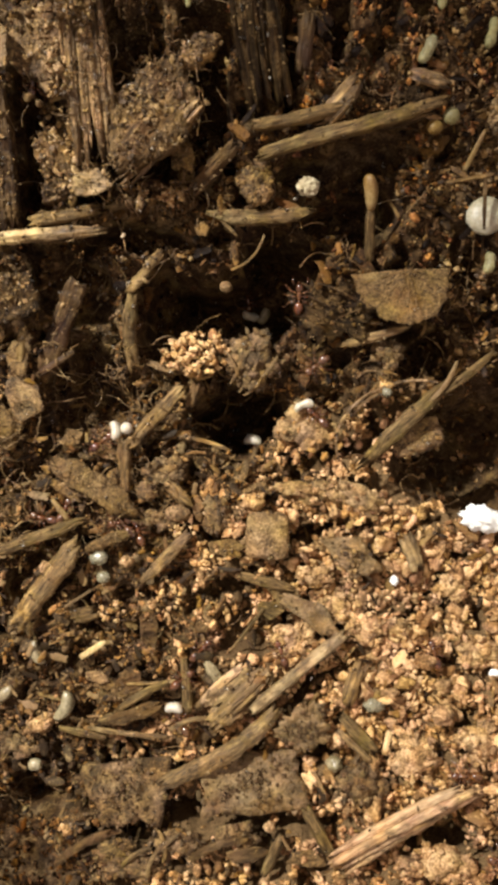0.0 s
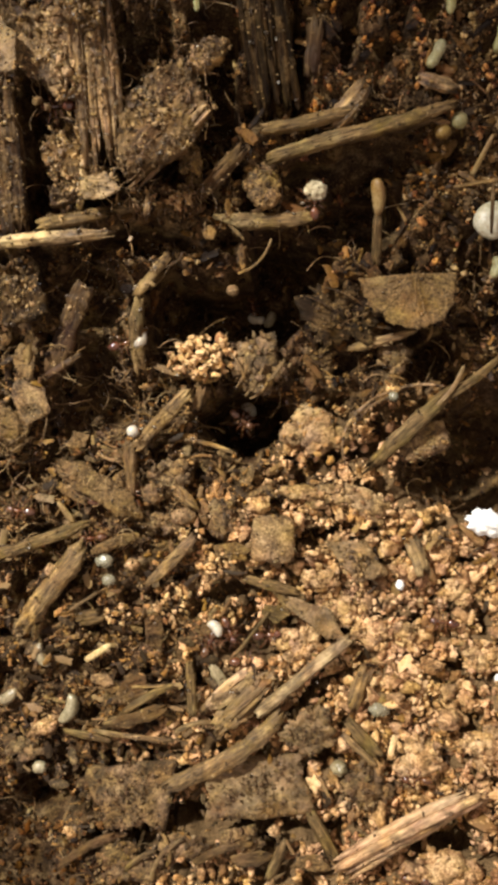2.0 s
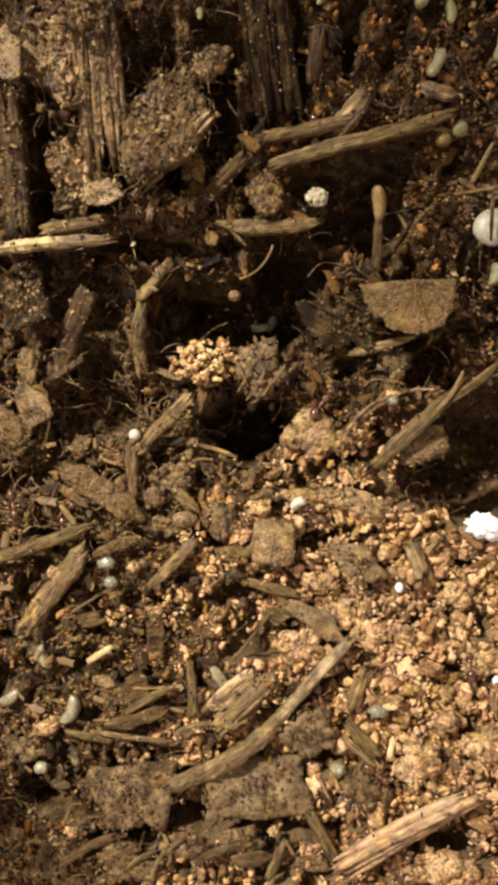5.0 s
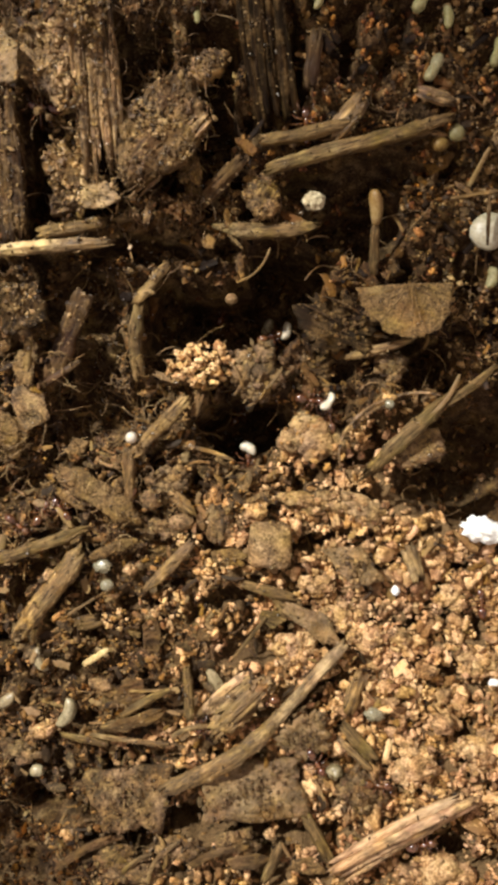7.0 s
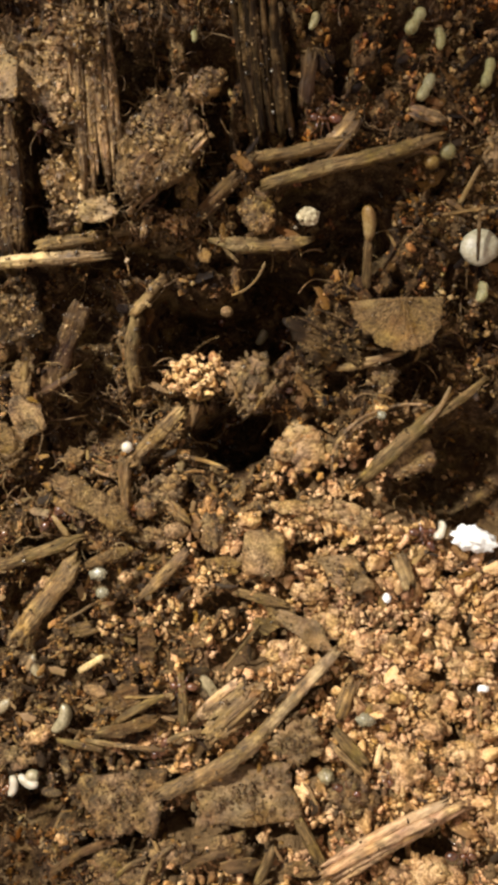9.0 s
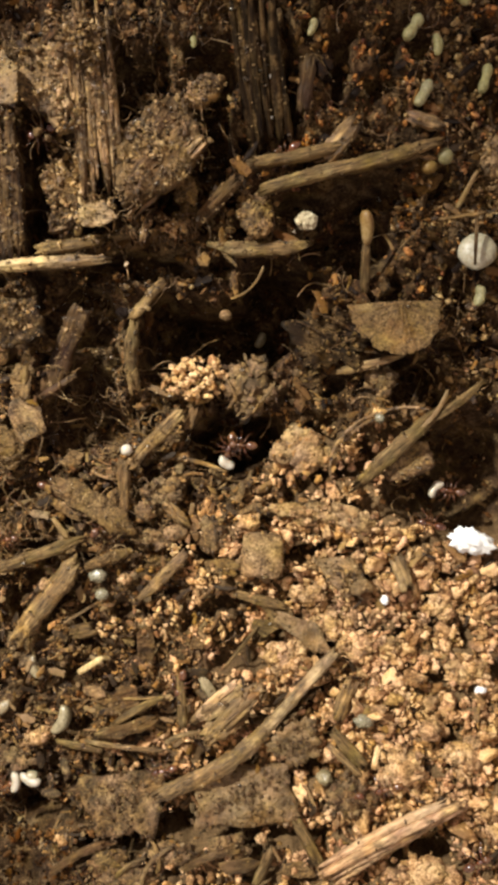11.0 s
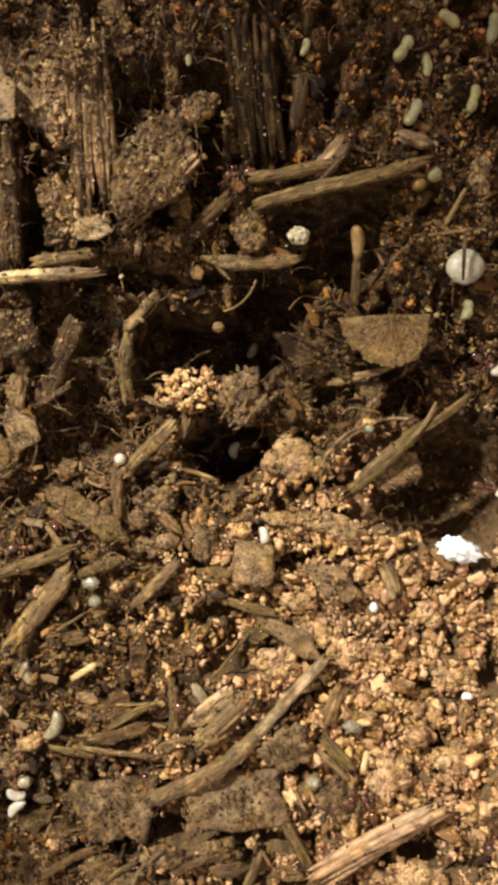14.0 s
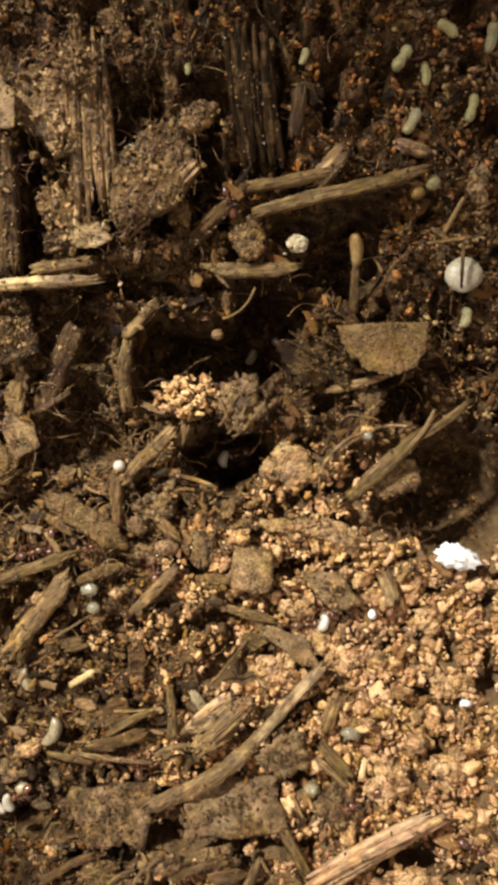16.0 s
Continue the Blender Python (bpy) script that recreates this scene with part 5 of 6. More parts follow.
flake("leaf_scrap", -15.1, -26.6, -4.7, 2.84, 1.23, -10, LEAF, "small tan scrap on the floor", "leaf scrap")
splinter("root_fibre", [(-12.7, -26.5, -4.3), (-8.4, -26.2, -3.9)], 0.37, 0.20, WOOD_PALE, "thin pale stem over a leaf scrap", "stem")
splinter("wood_splinter", [(-14.6, -30.7, -5.0), (-9.4, -28.7, -4.3)], 1.62, 0.62, BARK, "brown flat splinter on the floor", "wood splinter")
splinter("wood_splinter", [(-4.2, -24.2, -3.8), (-2.7, -26.3, -3.8)], 1.22, 0.73, SHELL, "whitish chip on the floor", "wood chip")
splinter("wood_splinter", [(14.5, -30.6, -1.9), (13.9, -32.8, -1.7)], 0.71, 0.39, PINK, "small pale upright splinter on the clay", "wood splinter")
clod("clay_clod", 17.1, -33.4, -1.7, 2.71, 2.47, 1.18, CLAY_CLOD, "heap of tan clay granules by the split wood", "soil clod", piece_mat=GRANULE)
clod("clay_clod", 23.6, -31.4, -1.2, 2.34, 2.34, 1.29, CLAY_CLOD, "pale clay clod among granules", "soil clod", piece_mat=GRANULE)
clod("clay_clod", 21.5, -16.5, -4.0, 2.06, 1.58, 1.09, CLAY_CLOD, "tan clay clod on the floor", "soil clod", piece_mat=GRANULE)
clod("clay_clod", 9.5, -18.3, -3.9, 2.18, 1.70, 1.09, CLAY_CLOD, "brown clay clod by a leaf scrap", "soil clod")
clod("clay_clod", 15.5, -20.6, -3.8, 1.82, 1.33, 0.97, CLAY_CLOD, "tan clay clod among granules", "soil clod", piece_mat=GRANULE)
clod("clay_clod", 24.3, -23.5, -3.4, 2.76, 1.80, 0.96, CLAY_CLOD, "pale trodden clay clod among granules", "soil clod", piece_mat=GRANULE)
clod("clay_clod", 7.1, -15.3, -4.0, 1.82, 1.34, 0.97, CLAY_CLOD, "brown clay clod near a flake", "soil clod")
clod("soil_clod", -14.6, -45.6, -6.7, 2.51, 1.63, 0.88, CLOD_DARK, "dark clod at the edge of the floor", "soil clod")
clod("soil_clod", -7.4, -44.2, -5.5, 2.72, 1.48, 0.86, CLOD, "brown clod at the edge of the floor", "soil clod")
clod("clay_clod", -1.3, -42.5, -4.4, 2.44, 1.58, 1.10, CLOD, "brown clod below a bark plate", "soil clod")
clod("clay_clod", -12.4, -46.9, -6.3, 3.74, 1.62, 1.25, CLOD, "brown clod at the edge of the floor", "soil clod")
clod("soil_clod", -25.8, -34.3, -7.9, 2.17, 1.53, 1.15, CLOD, "brown clod beside a husk", "soil clod")
lump("clay_granule", 2.2, -41.1, -3.3, 0.60, 0.54, 0.54, CLAY_CLOD, "small orange tan granule on the floor", "granule", level=3, rough=0.4)
lump("clay_granule", -12.5, -13.4, -3.5, 0.73, 0.61, 0.61, CLAY_CLOD, "small orange tan granule on the floor", "granule", level=3, rough=0.4)
lump("clay_granule", -20.9, -14.0, -3.5, 0.73, 0.67, 0.61, CLAY_CLOD, "small orange tan granule on the floor", "granule", level=3, rough=0.4)
splinter("leaf_vein", [(5.5, 13.6, 1.1), (8.3, 12.3, 0.8), (11.3, 10.4, -0.1)], 0.17, 0.09, WOOD_DARK, "thin brown vein over a rotted leaf", "leaf vein")
splinter("leaf_vein", [(6.8, 9.9, -0.3), (10.1, 11.5, 0.5), (13.4, 12.6, 0.7)], 0.17, 0.10, WOOD_DARK, "thin brown vein over a rotted leaf", "leaf vein")
splinter("leaf_vein", [(9.0, 10.4, -0.1), (11.8, 10.7, 0.2), (14.7, 10.4, -0.1)], 0.17, 0.10, WOOD_DARK, "thin brown vein over a rotted leaf", "leaf vein")
splinter("leaf_vein", [(6.4, 12.0, 0.5), (8.2, 10.9, 0.3), (10.2, 9.1, -0.6)], 0.17, 0.09, WOOD_DARK, "thin brown vein over a rotted leaf", "leaf vein")
splinter("leaf_vein", [(11.4, 8.3, -0.8), (10.2, 9.9, -0.1), (9.0, 11.0, 0.1)], 0.18, 0.10, WOOD_DARK, "thin brown vein over a rotted leaf", "leaf vein")
splinter("leaf_vein", [(7.2, 14.4, 1.4), (9.1, 13.8, 1.4), (11.2, 12.6, 0.7)], 0.17, 0.09, WOOD_DARK, "thin brown vein over a rotted leaf", "leaf vein")
splinter("root_fibre", [(-1.5, 4.8, -0.6), (-0.5, 6.4, 0.5), (-0.1, 8.1, 0.9)], 0.30, 0.16, WOOD_PALE, "fine pale root matted on a clod", "root fibre")
splinter("root_fibre", [(-0.6, 4.0, -0.8), (0.7, 5.6, 0.3), (1.3, 7.2, 0.7)], 0.30, 0.16, WOOD_PALE, "fine pale root matted on a clod", "root fibre")
splinter("root_fibre", [(-0.1, 3.7, -0.9), (1.1, 4.5, 0.0), (1.6, 5.3, 0.1)], 0.30, 0.16, WOOD_PALE, "fine pale root matted on a clod", "root fibre")
splinter("root_fibre", [(0.8, 4.8, -0.6), (2.4, 6.1, 0.4), (3.3, 7.5, 0.7)], 0.30, 0.16, WOOD_PALE, "fine pale root matted on a clod", "root fibre")
splinter("root_fibre", [(-2.0, 8.1, 0.3), (-1.0, 6.7, 0.6), (-0.6, 5.3, 0.1)], 0.29, 0.16, WOOD_PALE, "fine pale root matted on a clod", "root fibre")
splinter("root_fibre", [(-10.9, -47.7, -5.6), (-9.7, -44.5, -4.9), (-7.4, -42.8, -4.9)], 0.56, 0.31, WOOD_PALE, "pale root fibre at the edge of the floor", "root fibre")
splinter("root_fibre", [(-14.5, -48.2, -6.2), (-12.6, -45.5, -5.5), (-10.5, -44.4, -5.5)], 0.63, 0.34, WOOD_GREY, "grey root fibre at the edge of the floor", "root fibre")
splinter("wood_splinter", [(-6.1, -45.3, -4.7), (-2.9, -43.3, -4.0), (-0.1, -42.7, -3.7)], 0.92, 0.62, BARK, "dark brown splinter at the edge of the floor", "wood splinter")
splinter("wood_splinter", [(-21.4, -47.5, -7.9), (-17.5, -44.5, -7.0), (-13.9, -42.9, -6.2)], 1.02, 0.64, BARK, "brown splinter beside a dark hollow", "wood splinter")
splinter("root_fibre", [(-9.8, -42.4, -5.4), (-9.0, -43.6, -4.9), (-9.2, -46.0, -5.3)], 0.50, 0.27, WOOD_PALE, "short pale root fibre on dark soil", "root fibre")
flake("leaf_scrap", -0.1, -44.2, -3.7, 5.47, 1.82, 8, BARK, "dull brown bark scrap at the edge of the floor", "bark flake", sides=5)
splinter("wood_splinter", [(-17.1, -31.5, -5.5), (-12.8, -32.0, -5.0), (-8.5, -32.2, -4.6)], 0.56, 0.44, WOOD_PALE, "thin pale splinter lying above a bark plate", "wood splinter")
splinter("wood_splinter", [(-13.6, -29.2, -4.7), (-10.7, -27.3, -4.0), (-8.4, -26.2, -3.9)], 0.93, 0.56, WOOD_GREY, "grey slanting sliver on the floor", "wood splinter")
splinter("wood_splinter", [(-8.2, -31.4, -4.5), (-6.0, -30.2, -4.0), (-3.8, -30.1, -3.9)], 0.62, 0.49, WOOD_PALE, "thin bent sliver on the floor", "wood splinter")
splinter("wood_splinter", [(-4.7, -28.2, -3.7), (-2.5, -25.9, -3.3), (-0.5, -24.4, -3.3)], 1.04, 0.55, WOOD_TAN, "pale slanting splinter on flaking wood", "wood splinter")
flake("leaf_scrap", -15.8, -25.7, -4.4, 2.71, 1.48, -12, CLOD, "small oval tan scrap on the floor", "leaf scrap", sides=8)
flake("bark_flake", -12.6, -26.7, -4.5, 3.81, 3.57, 20, BARK, "rounded brown bark flake on the floor", "bark flake", sides=9)

# ---- loose soil and litter ----
def sprinkle(n, lo, hi, seed, weight, ly=(-50, 50), lx=(-31, 31), bias=0.45):
    """Random places and radii; weight thins them out over the plan; small ones are the most."""
    rng = np.random.RandomState(seed)
    x, y = rng.uniform(lx[0], lx[1], n * 4), rng.uniform(ly[0], ly[1], n * 4)
    keep = rng.uniform(0, 1, n * 4) < weight(x, y)
    x, y = x[keep][:n], y[keep][:n]
    r = lo + (hi - lo) * rng.power(bias, len(x))
    return x, y, r


def on_clay(x, y):
    return clay_share(x, y) * np.where(pits(x, y) < 1.5, 1, 0.25)


def off_clay(x, y):
    return (1 - 0.85 * clay_share(x, y)) * np.where(pits(x, y) < 2.0, 1, np.where(pits(x, y) < 4.5, 0.8, 0.9))


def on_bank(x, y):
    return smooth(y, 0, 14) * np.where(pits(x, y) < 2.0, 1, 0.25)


def rusty(x, y):
    return smooth(y, 8, 26) * smooth(x + 0.4 * y, 6, 18) * np.where(pits(x, y) < 2.0, 1, np.where(pits(x, y) < 4.5, 0.6, 0.2))



def on_floor(x, y):
    return (1 - 0.85 * clay_share(x, y)) * (1 - 0.8 * smooth(y, 0, 10)) * np.where(pits(x, y) < 2.0, 1, np.where(pits(x, y) < 4.5, 0.6, 0.2))


scatter("clay_crumbs", sprinkle(4600, 0.2, 0.95, 1, on_clay, bias=0.8), CLAY_CRUMB, "tan crumbs of clay strewn over the nest floor", "soil crumbs", 11, 0.85, smooth_faces=True)
scatter("tan_crumbs", sprinkle(5600, 0.1, 0.5, 2, on_floor), TAN_CRUMB, "brown and tan soil crumbs on the nest floor", "soil crumbs", 12, 0.95)
scatter("bright_crumbs", sprinkle(1900, 0.09, 0.28, 31, lambda x, y: (1 - 0.7 * smooth(-y, 31, 35)) * on_floor(x, y) * smooth(vnoise(x / 2.2, y / 2.2, 81), -0.1, 0.35)), TAN_CRUMB, "small orange tan pellets in clusters on the floor", "soil pellets", 32, 0.6, smooth_faces=True)
# dark humus colour in the hollow also stands in for its deep shade
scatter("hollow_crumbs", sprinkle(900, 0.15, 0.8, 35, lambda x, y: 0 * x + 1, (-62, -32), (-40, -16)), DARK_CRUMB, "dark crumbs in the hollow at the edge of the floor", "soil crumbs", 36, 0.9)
scatter("edge_crumbs", sprinkle(1500, 0.15, 0.75, 33, lambda x, y: smooth(-y, 33, 37) * (1 - 0.7 * smooth(x, 4, 12))), EDGE_CRUMB, "clumped brown crumbs along the edge of the floor", "soil crumbs", 34, 0.95)
scatter("humus_crumbs", sprinkle(4200, 0.12, 0.55, 3, off_clay), DARK_CRUMB, "dark damp humus crumbs on floor and bank", "soil crumbs", 13, 0.85)
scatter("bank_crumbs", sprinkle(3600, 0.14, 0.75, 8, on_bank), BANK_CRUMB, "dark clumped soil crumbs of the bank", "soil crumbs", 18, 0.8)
scatter("rust_crumbs", sprinkle(1200, 0.14, 0.72, 4, rusty), RED_CRUMB, "rust-coloured crumbs on the bank", "soil crumbs", 14, 0.9, smooth_faces=True)
scatter("bank_tan_crumbs", sprinkle(620, 0.18, 0.75, 45, lambda x, y: smooth(x + 0.12 * y, 17, 24) * np.where(pits(x, y) < 2.5, 1, 0.2), (6, 42), (12, 28)), CRUST_CRUMB, "golden tan crumbs clumped on the bank", "soil crumbs", 46, 0.95, smooth_faces=True)
x, y, r = sprinkle(850, 0, 1, 5, on_floor)
chaff("plant_litter", (x, y), LITTER, "torn bits of dead plant strewn over the soil", "plant litter", 15, (0.5, 2.6), (0.08, 0.26))
x, y, r = sprinkle(700, 0, 1, 9, on_floor)
chaff("bark_bits", (x, y), BITS, "flat torn bits of bark and leaf on the floor", "bark bits", 19, (0.4, 1.4), (0.3, 0.7))
x, y, r = sprinkle(420, 0, 1, 6, on_clay)
chaff("fine_litter", (x, y), LITTER, "small bits of dead plant on the clay", "plant litter", 16, (0.6, 2.2), (0.12, 0.5))
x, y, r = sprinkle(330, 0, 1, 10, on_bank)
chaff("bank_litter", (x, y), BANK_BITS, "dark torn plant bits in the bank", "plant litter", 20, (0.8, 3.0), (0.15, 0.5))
x, y, r = sprinkle(260, 0, 1, 7, lambda x, y: 1 - 0.8 * clay_share(x, y))
hairs("root_hairs", (x, y), FIBRE, "thin curling root hairs in the soil", "root hairs", 17, (2.0, 6.5), (0.03, 0.075))

x, y, r = sprinkle(170, 0, 1, 27, lambda x, y: smooth(-x, -28, -20) * smooth(y, -46, -20) * (1 - 0.7 * clay_share(x, y)), (-46, 22), (-20, 28))
hairs("pale_root_hairs", (x, y), WOOD_PALE, "fine pale root hairs tangled over soil and wood", "root hairs", 28, (1.5, 5.0), (0.035, 0.07))


# ---- what has settled on top of wood, clods and soil ----
bpy.context.view_layer.update()
GRAPH = bpy.context.evaluated_depsgraph_get()


CLEAN = ("larva", "egg_ball", "split_seed", "white_grit", "round_seed", "glassy_bead", "root_stub", "pale_splinter")


def drop(x, y):
    """The height, in millimetres, of whatever lies uppermost at a place."""
    hit, place_, _, _, ob, _ = scene.ray_cast(GRAPH, Vector((x * MM, y * MM, 0.05)), Vector((0, 0, -1)))
    return place_.z / MM - (50 if ob and ob.name.split(".")[0] in CLEAN else 0) if hit else 0.0


def settle(name, n, lo, hi, seed, weight, mat, label, category, clumps=0.0, smooth_faces=False):
    xs, ys, rs = sprinkle(n, lo, hi, seed, weight, (-44, 46))
    zs = np.array([drop(a, b) for a, b in zip(xs, ys)])
    bare = zs > -20
    xs, ys, rs, zs = xs[bare], ys[bare], rs[bare], zs[bare]
    return scatter(name, (xs, ys, rs), mat, label, category, seed, clumps, zs - rs * 0.15, 0.8, smooth_faces)


def droplets(name, n, lo, hi, seed, weight, label, category):
    """Clear flat drops in one mesh, lying a little aslant; added to give damp surfaces glints."""
    xs, ys, rs = sprinkle(n, lo, hi, seed, weight, (-44, 46))
    rng = np.random.RandomState(seed)
    v, f = BALLS[2]
    verts, faces, base = [], [], 0
    for x, y, r in zip(xs, ys, rs):
        z = drop(x, y)
        if z < -20:
            continue
        q = np.array(Euler((rng.uniform(-0.5, 0.5), rng.uniform(-0.5, 0.5), 0)).to_matrix())
        verts.append((v * (r, r * rng.uniform(0.6, 1.0), r * 0.36)) @ q.T + (x, y, z))
        faces.append(np.array(f) + base)
        base += len(v)
    return tagged(joined(name, verts, faces, GLINT_DROP, True), label, category, kind="stuff")


def patchy(x, y, seed):
    return smooth(vnoise(x / 1.9, y / 1.9, seed) + 0.5 * vnoise(x / 0.7, y / 0.7, seed + 1), -0.1, 0.5)


def corner(x, y):
    return 0.05 + 0.95 * smooth(y, 6, 16) * smooth(-x, 2, 9) + 0.4 * (1 - clay_share(x, y)) * smooth(-y, -4, 4)


settle("settled_crumbs", 6000, 0.05, 0.34, 41, lambda x, y: corner(x, y) * (0.1 + 0.9 * patchy(x, y, 51)), PALE_CRUMB, "golden brown crumbs settled on rotten wood and clods", "soil crumbs", 0.85)
settle("crust_crumbs", 2200, 0.1, 0.48, 44, lambda x, y: smooth(y, 12, 20) * smooth(-x, 0, 8) * (0.1 + 0.9 * patchy(x, y, 91)) + 0.7 * smooth(y, 22, 26) * smooth(-x, 12, 14) * smooth(x, -20, -18), CRUST_CRUMB, "golden brown clumped crumbs crusting the rotten wood", "soil crumbs", 0.95)
settle("clinging_dust", 12000, 0.03, 0.17, 43, lambda x, y: ((1 - 0.85 * clay_share(x, y)) * 0.5 + 0.5 * smooth(y, 4, 16) * smooth(-x, -10, 6)) * (0.15 + 0.85 * patchy(x, y, 61)), DUST, "fine brown grains clinging to everything", "soil grains")
droplets("dew", 1500, 0.12, 0.32, 42, lambda x, y: (0.12 + 0.88 * smooth(-x, -12, 10) * smooth(y, -18, 12)) * (0.1 + 0.9 * patchy(x, y, 71)), "tiny clear droplets added for glints on damp wood and soil", "water droplets")

x, y, r = sprinkle(330, 0, 1, 29, lambda x, y: 0.25 + 0.75 * patchy(x, y, 57), (20, 40), (-20, -2))
hairs("wood_fuzz", (x, y), FIBRE, "short reddish fibres that fray from rotten wood", "wood fibres", 30, (0.7, 2.6), (0.025, 0.06), drop)
x, y, r = sprinkle(190, 0, 1, 37, lambda x, y: 0.2 + 0.8 * patchy(x, y, 58), (-11, 9), (-29, -8))
hairs("straw_fibres", (x, y), WOOD_STRAW, "tangled straw-coloured fibres at the foot of the bank", "plant fibres", 38, (1.0, 3.4), (0.03, 0.075), drop)

# ---- single granules of the floor ----
rng = random.Random(77)
spots = []
while len(spots) < 280:
    x, y = rng.uniform(4, 27), rng.uniform(-40, -8)
    if rng.random() < float(clay_share(x, y)) and float(pits(x, y)) < 1 and drop(x, y) - float(ground_z(x, y)) < 0.6:
        r = rng.choice((0.4, 0.5, 0.65, 0.85, 1.15))
        spots.append((x, y, drop(x, y) + r * 0.3, r))
granules(ground, "granule", GRANULE, spots)

# ---- single bits of bark of the floor ----
shapes = np.random.RandomState(5)
bits = []
for k in range(20):
    ln = shapes.uniform(0.7, 2.2)
    w = ln * shapes.uniform(0.2, 0.55)
    bits.append(mesh_of("bark_bit", *bit_verts(shapes, ln, w, w * shapes.uniform(0.18, 0.4)), BARK_BIT, False))
made = 0
while made < 280:
    x, y = rng.uniform(-27, 8), rng.uniform(-44, 2)
    if rng.random() < float(on_floor(x, y)):
        ob = new("bark_bit", bits[rng.randrange(20)])
        ob.parent = ground
        ob.matrix_basis = place(x, y, float(ground_z(x, y)) + rng.uniform(0.2, 1.1), rng.uniform(0, 360), rng.uniform(-25, 25), rng.uniform(-35, 35))
        made += 1


# ---- ants: the origin is at the jaws, the body lies behind it ----
def tube(path, radii, sides=7):
    path = np.array(path, float)
    v, faces = [], []
    for i, p in enumerate(path):
        t = path[min(i + 1, len(path) - 1)] - path[max(i - 1, 0)]
        t = t / np.linalg.norm(t)
        s = np.cross(t, (0.13, 0.21, 0.97))
        s /= np.linalg.norm(s)
        u = np.cross(t, s)
        for j in range(sides):
            a = 2 * math.pi * j / sides
            v.append(p + radii[i] * (math.cos(a) * s + math.sin(a) * u))
    for i in range(len(path) - 1):
        for j in range(sides):
            a, b = i * sides + j, i * sides + (j + 1) % sides
            faces.append((a, b, b + sides, a + sides))
    faces.append(tuple(range(sides - 1, -1, -1)))
    faces.append(tuple(range((len(path) - 1) * sides, len(path) * sides)))
    return np.array(v), faces


def egg(cx, cz, rx, ry, rz, level=3, taper=0.0):
    v, f = BALLS[level]
    v = v.copy()
    v[:, 1:] *= (1 + taper * v[:, 0])[:, None]
    return v * (rx, ry, rz) + (cx, 0, cz), f


def build_ant(label, mat, leg_mat):
    top = tagged(new("ant"), label, "ant", "ants in the nest")
    part("head", *egg(-0.52, 0.62, 0.42, 0.38, 0.30, taper=-0.12), mat, top)
    part("thorax", *egg(-1.30, 0.60, 0.50, 0.22, 0.24, taper=0.15), mat, top)
    part("waist", *egg(-1.86, 0.58, 0.16, 0.12, 0.17, 2), mat, top)
    part("gaster", *egg(-2.55, 0.66, 0.66, 0.46, 0.44, taper=0.1), mat, top, "glossy swollen hind body")
    for s in (1, -1):
        part("eye", *[(lambda v, f: (v * 0.07 + (-0.50, s * 0.33, 0.72), f))(*BALLS[1])][0], ANT_DARK, top)
        part("jaw", *tube([(-0.16, s * 0.14, 0.52), (-0.02, s * 0.16, 0.48), (0.08, s * 0.05, 0.46)], (0.06, 0.05, 0.02)), mat, top)
        part("antenna", *tube([(-0.2, s * 0.16, 0.72), (-0.12, s * 0.6, 1.0), (0.25, s * 0.75, 0.85), (0.6, s * 0.7, 0.6)], (0.035, 0.03, 0.04, 0.045)), leg_mat, top)
        for x0, x1, x2 in ((-1.05, -0.75, -0.35), (-1.32, -1.35, -1.3), (-1.6, -2.0, -2.5)):
            part("leg", *tube([(x0, s * 0.16, 0.5), ((x0 + x1) / 2, s * 0.55, 0.86), (x1, s * 0.98, 0.55), (x2, s * 1.35, 0.02), (x2 - 0.05, s * 1.6, -0.06)], (0.075, 0.07, 0.05, 0.035, 0.02)), leg_mat, top)
    return top


amber = build_ant("reddish amber worker ant with glossy hind body", ANT, ANT)
ants = [amber] + [copy_thing(amber, Matrix()) for k in range(20)]
broods = []
for k, (ln, wd, ws) in enumerate(((2.0, 1.15, 0.1), (1.9, 1.2, 0.14), (2.1, 1.15, 0.3), (2.0, 1.2, 0.1), (2.1, 1.2, 0.14), (2.2, 1.15, 0.1), (2.5, 1.2, 0.06), (2.0, 1.1, 0.2))):
    broods.append(grub("carried_pupa", 0, 0, 0, ln, wd, 0, PUPA, "white ant pupa carried in the jaws of a worker", "ant brood", ws, 0.22))


def crawl(ant, rows, brood=None, second=None):
    """An ant along a way of (seconds, x, y, z), facing where it goes; what it carries goes before it."""
    keys, heading = [], None
    for k, (t, x, y, z) in enumerate(rows):
        a, b = rows[max(k - 1, 0)], rows[min(k + 1, len(rows) - 1)]
        dx, dy = b[1] - a[1], b[2] - a[2]
        if math.hypot(dx, dy) > 0.3 or heading is None:
            aim = math.degrees(math.atan2(dy, dx))
            if heading is not None:
                aim = heading + max(-80, min(80, (aim - heading + 180) % 360 - 180))
            heading = aim
        tilt = math.degrees(math.atan2(float(bank(x - 2 * math.cos(radians(heading)), y - 2 * math.sin(radians(heading)))) - float(bank(x, y)), 2.0))
        keys.append((t, place(x, y, z, heading, tilt)))
    walk(ant, keys)
    if brood:
        walk(brood, [(t, m @ place(0.35, 0.0, 0.75, 62, 12)) for t, m in keys])
    if second:
        walk(second, [(t, m @ place(2.0, -0.3, 0.6, -48, 0)) for t, m in keys])


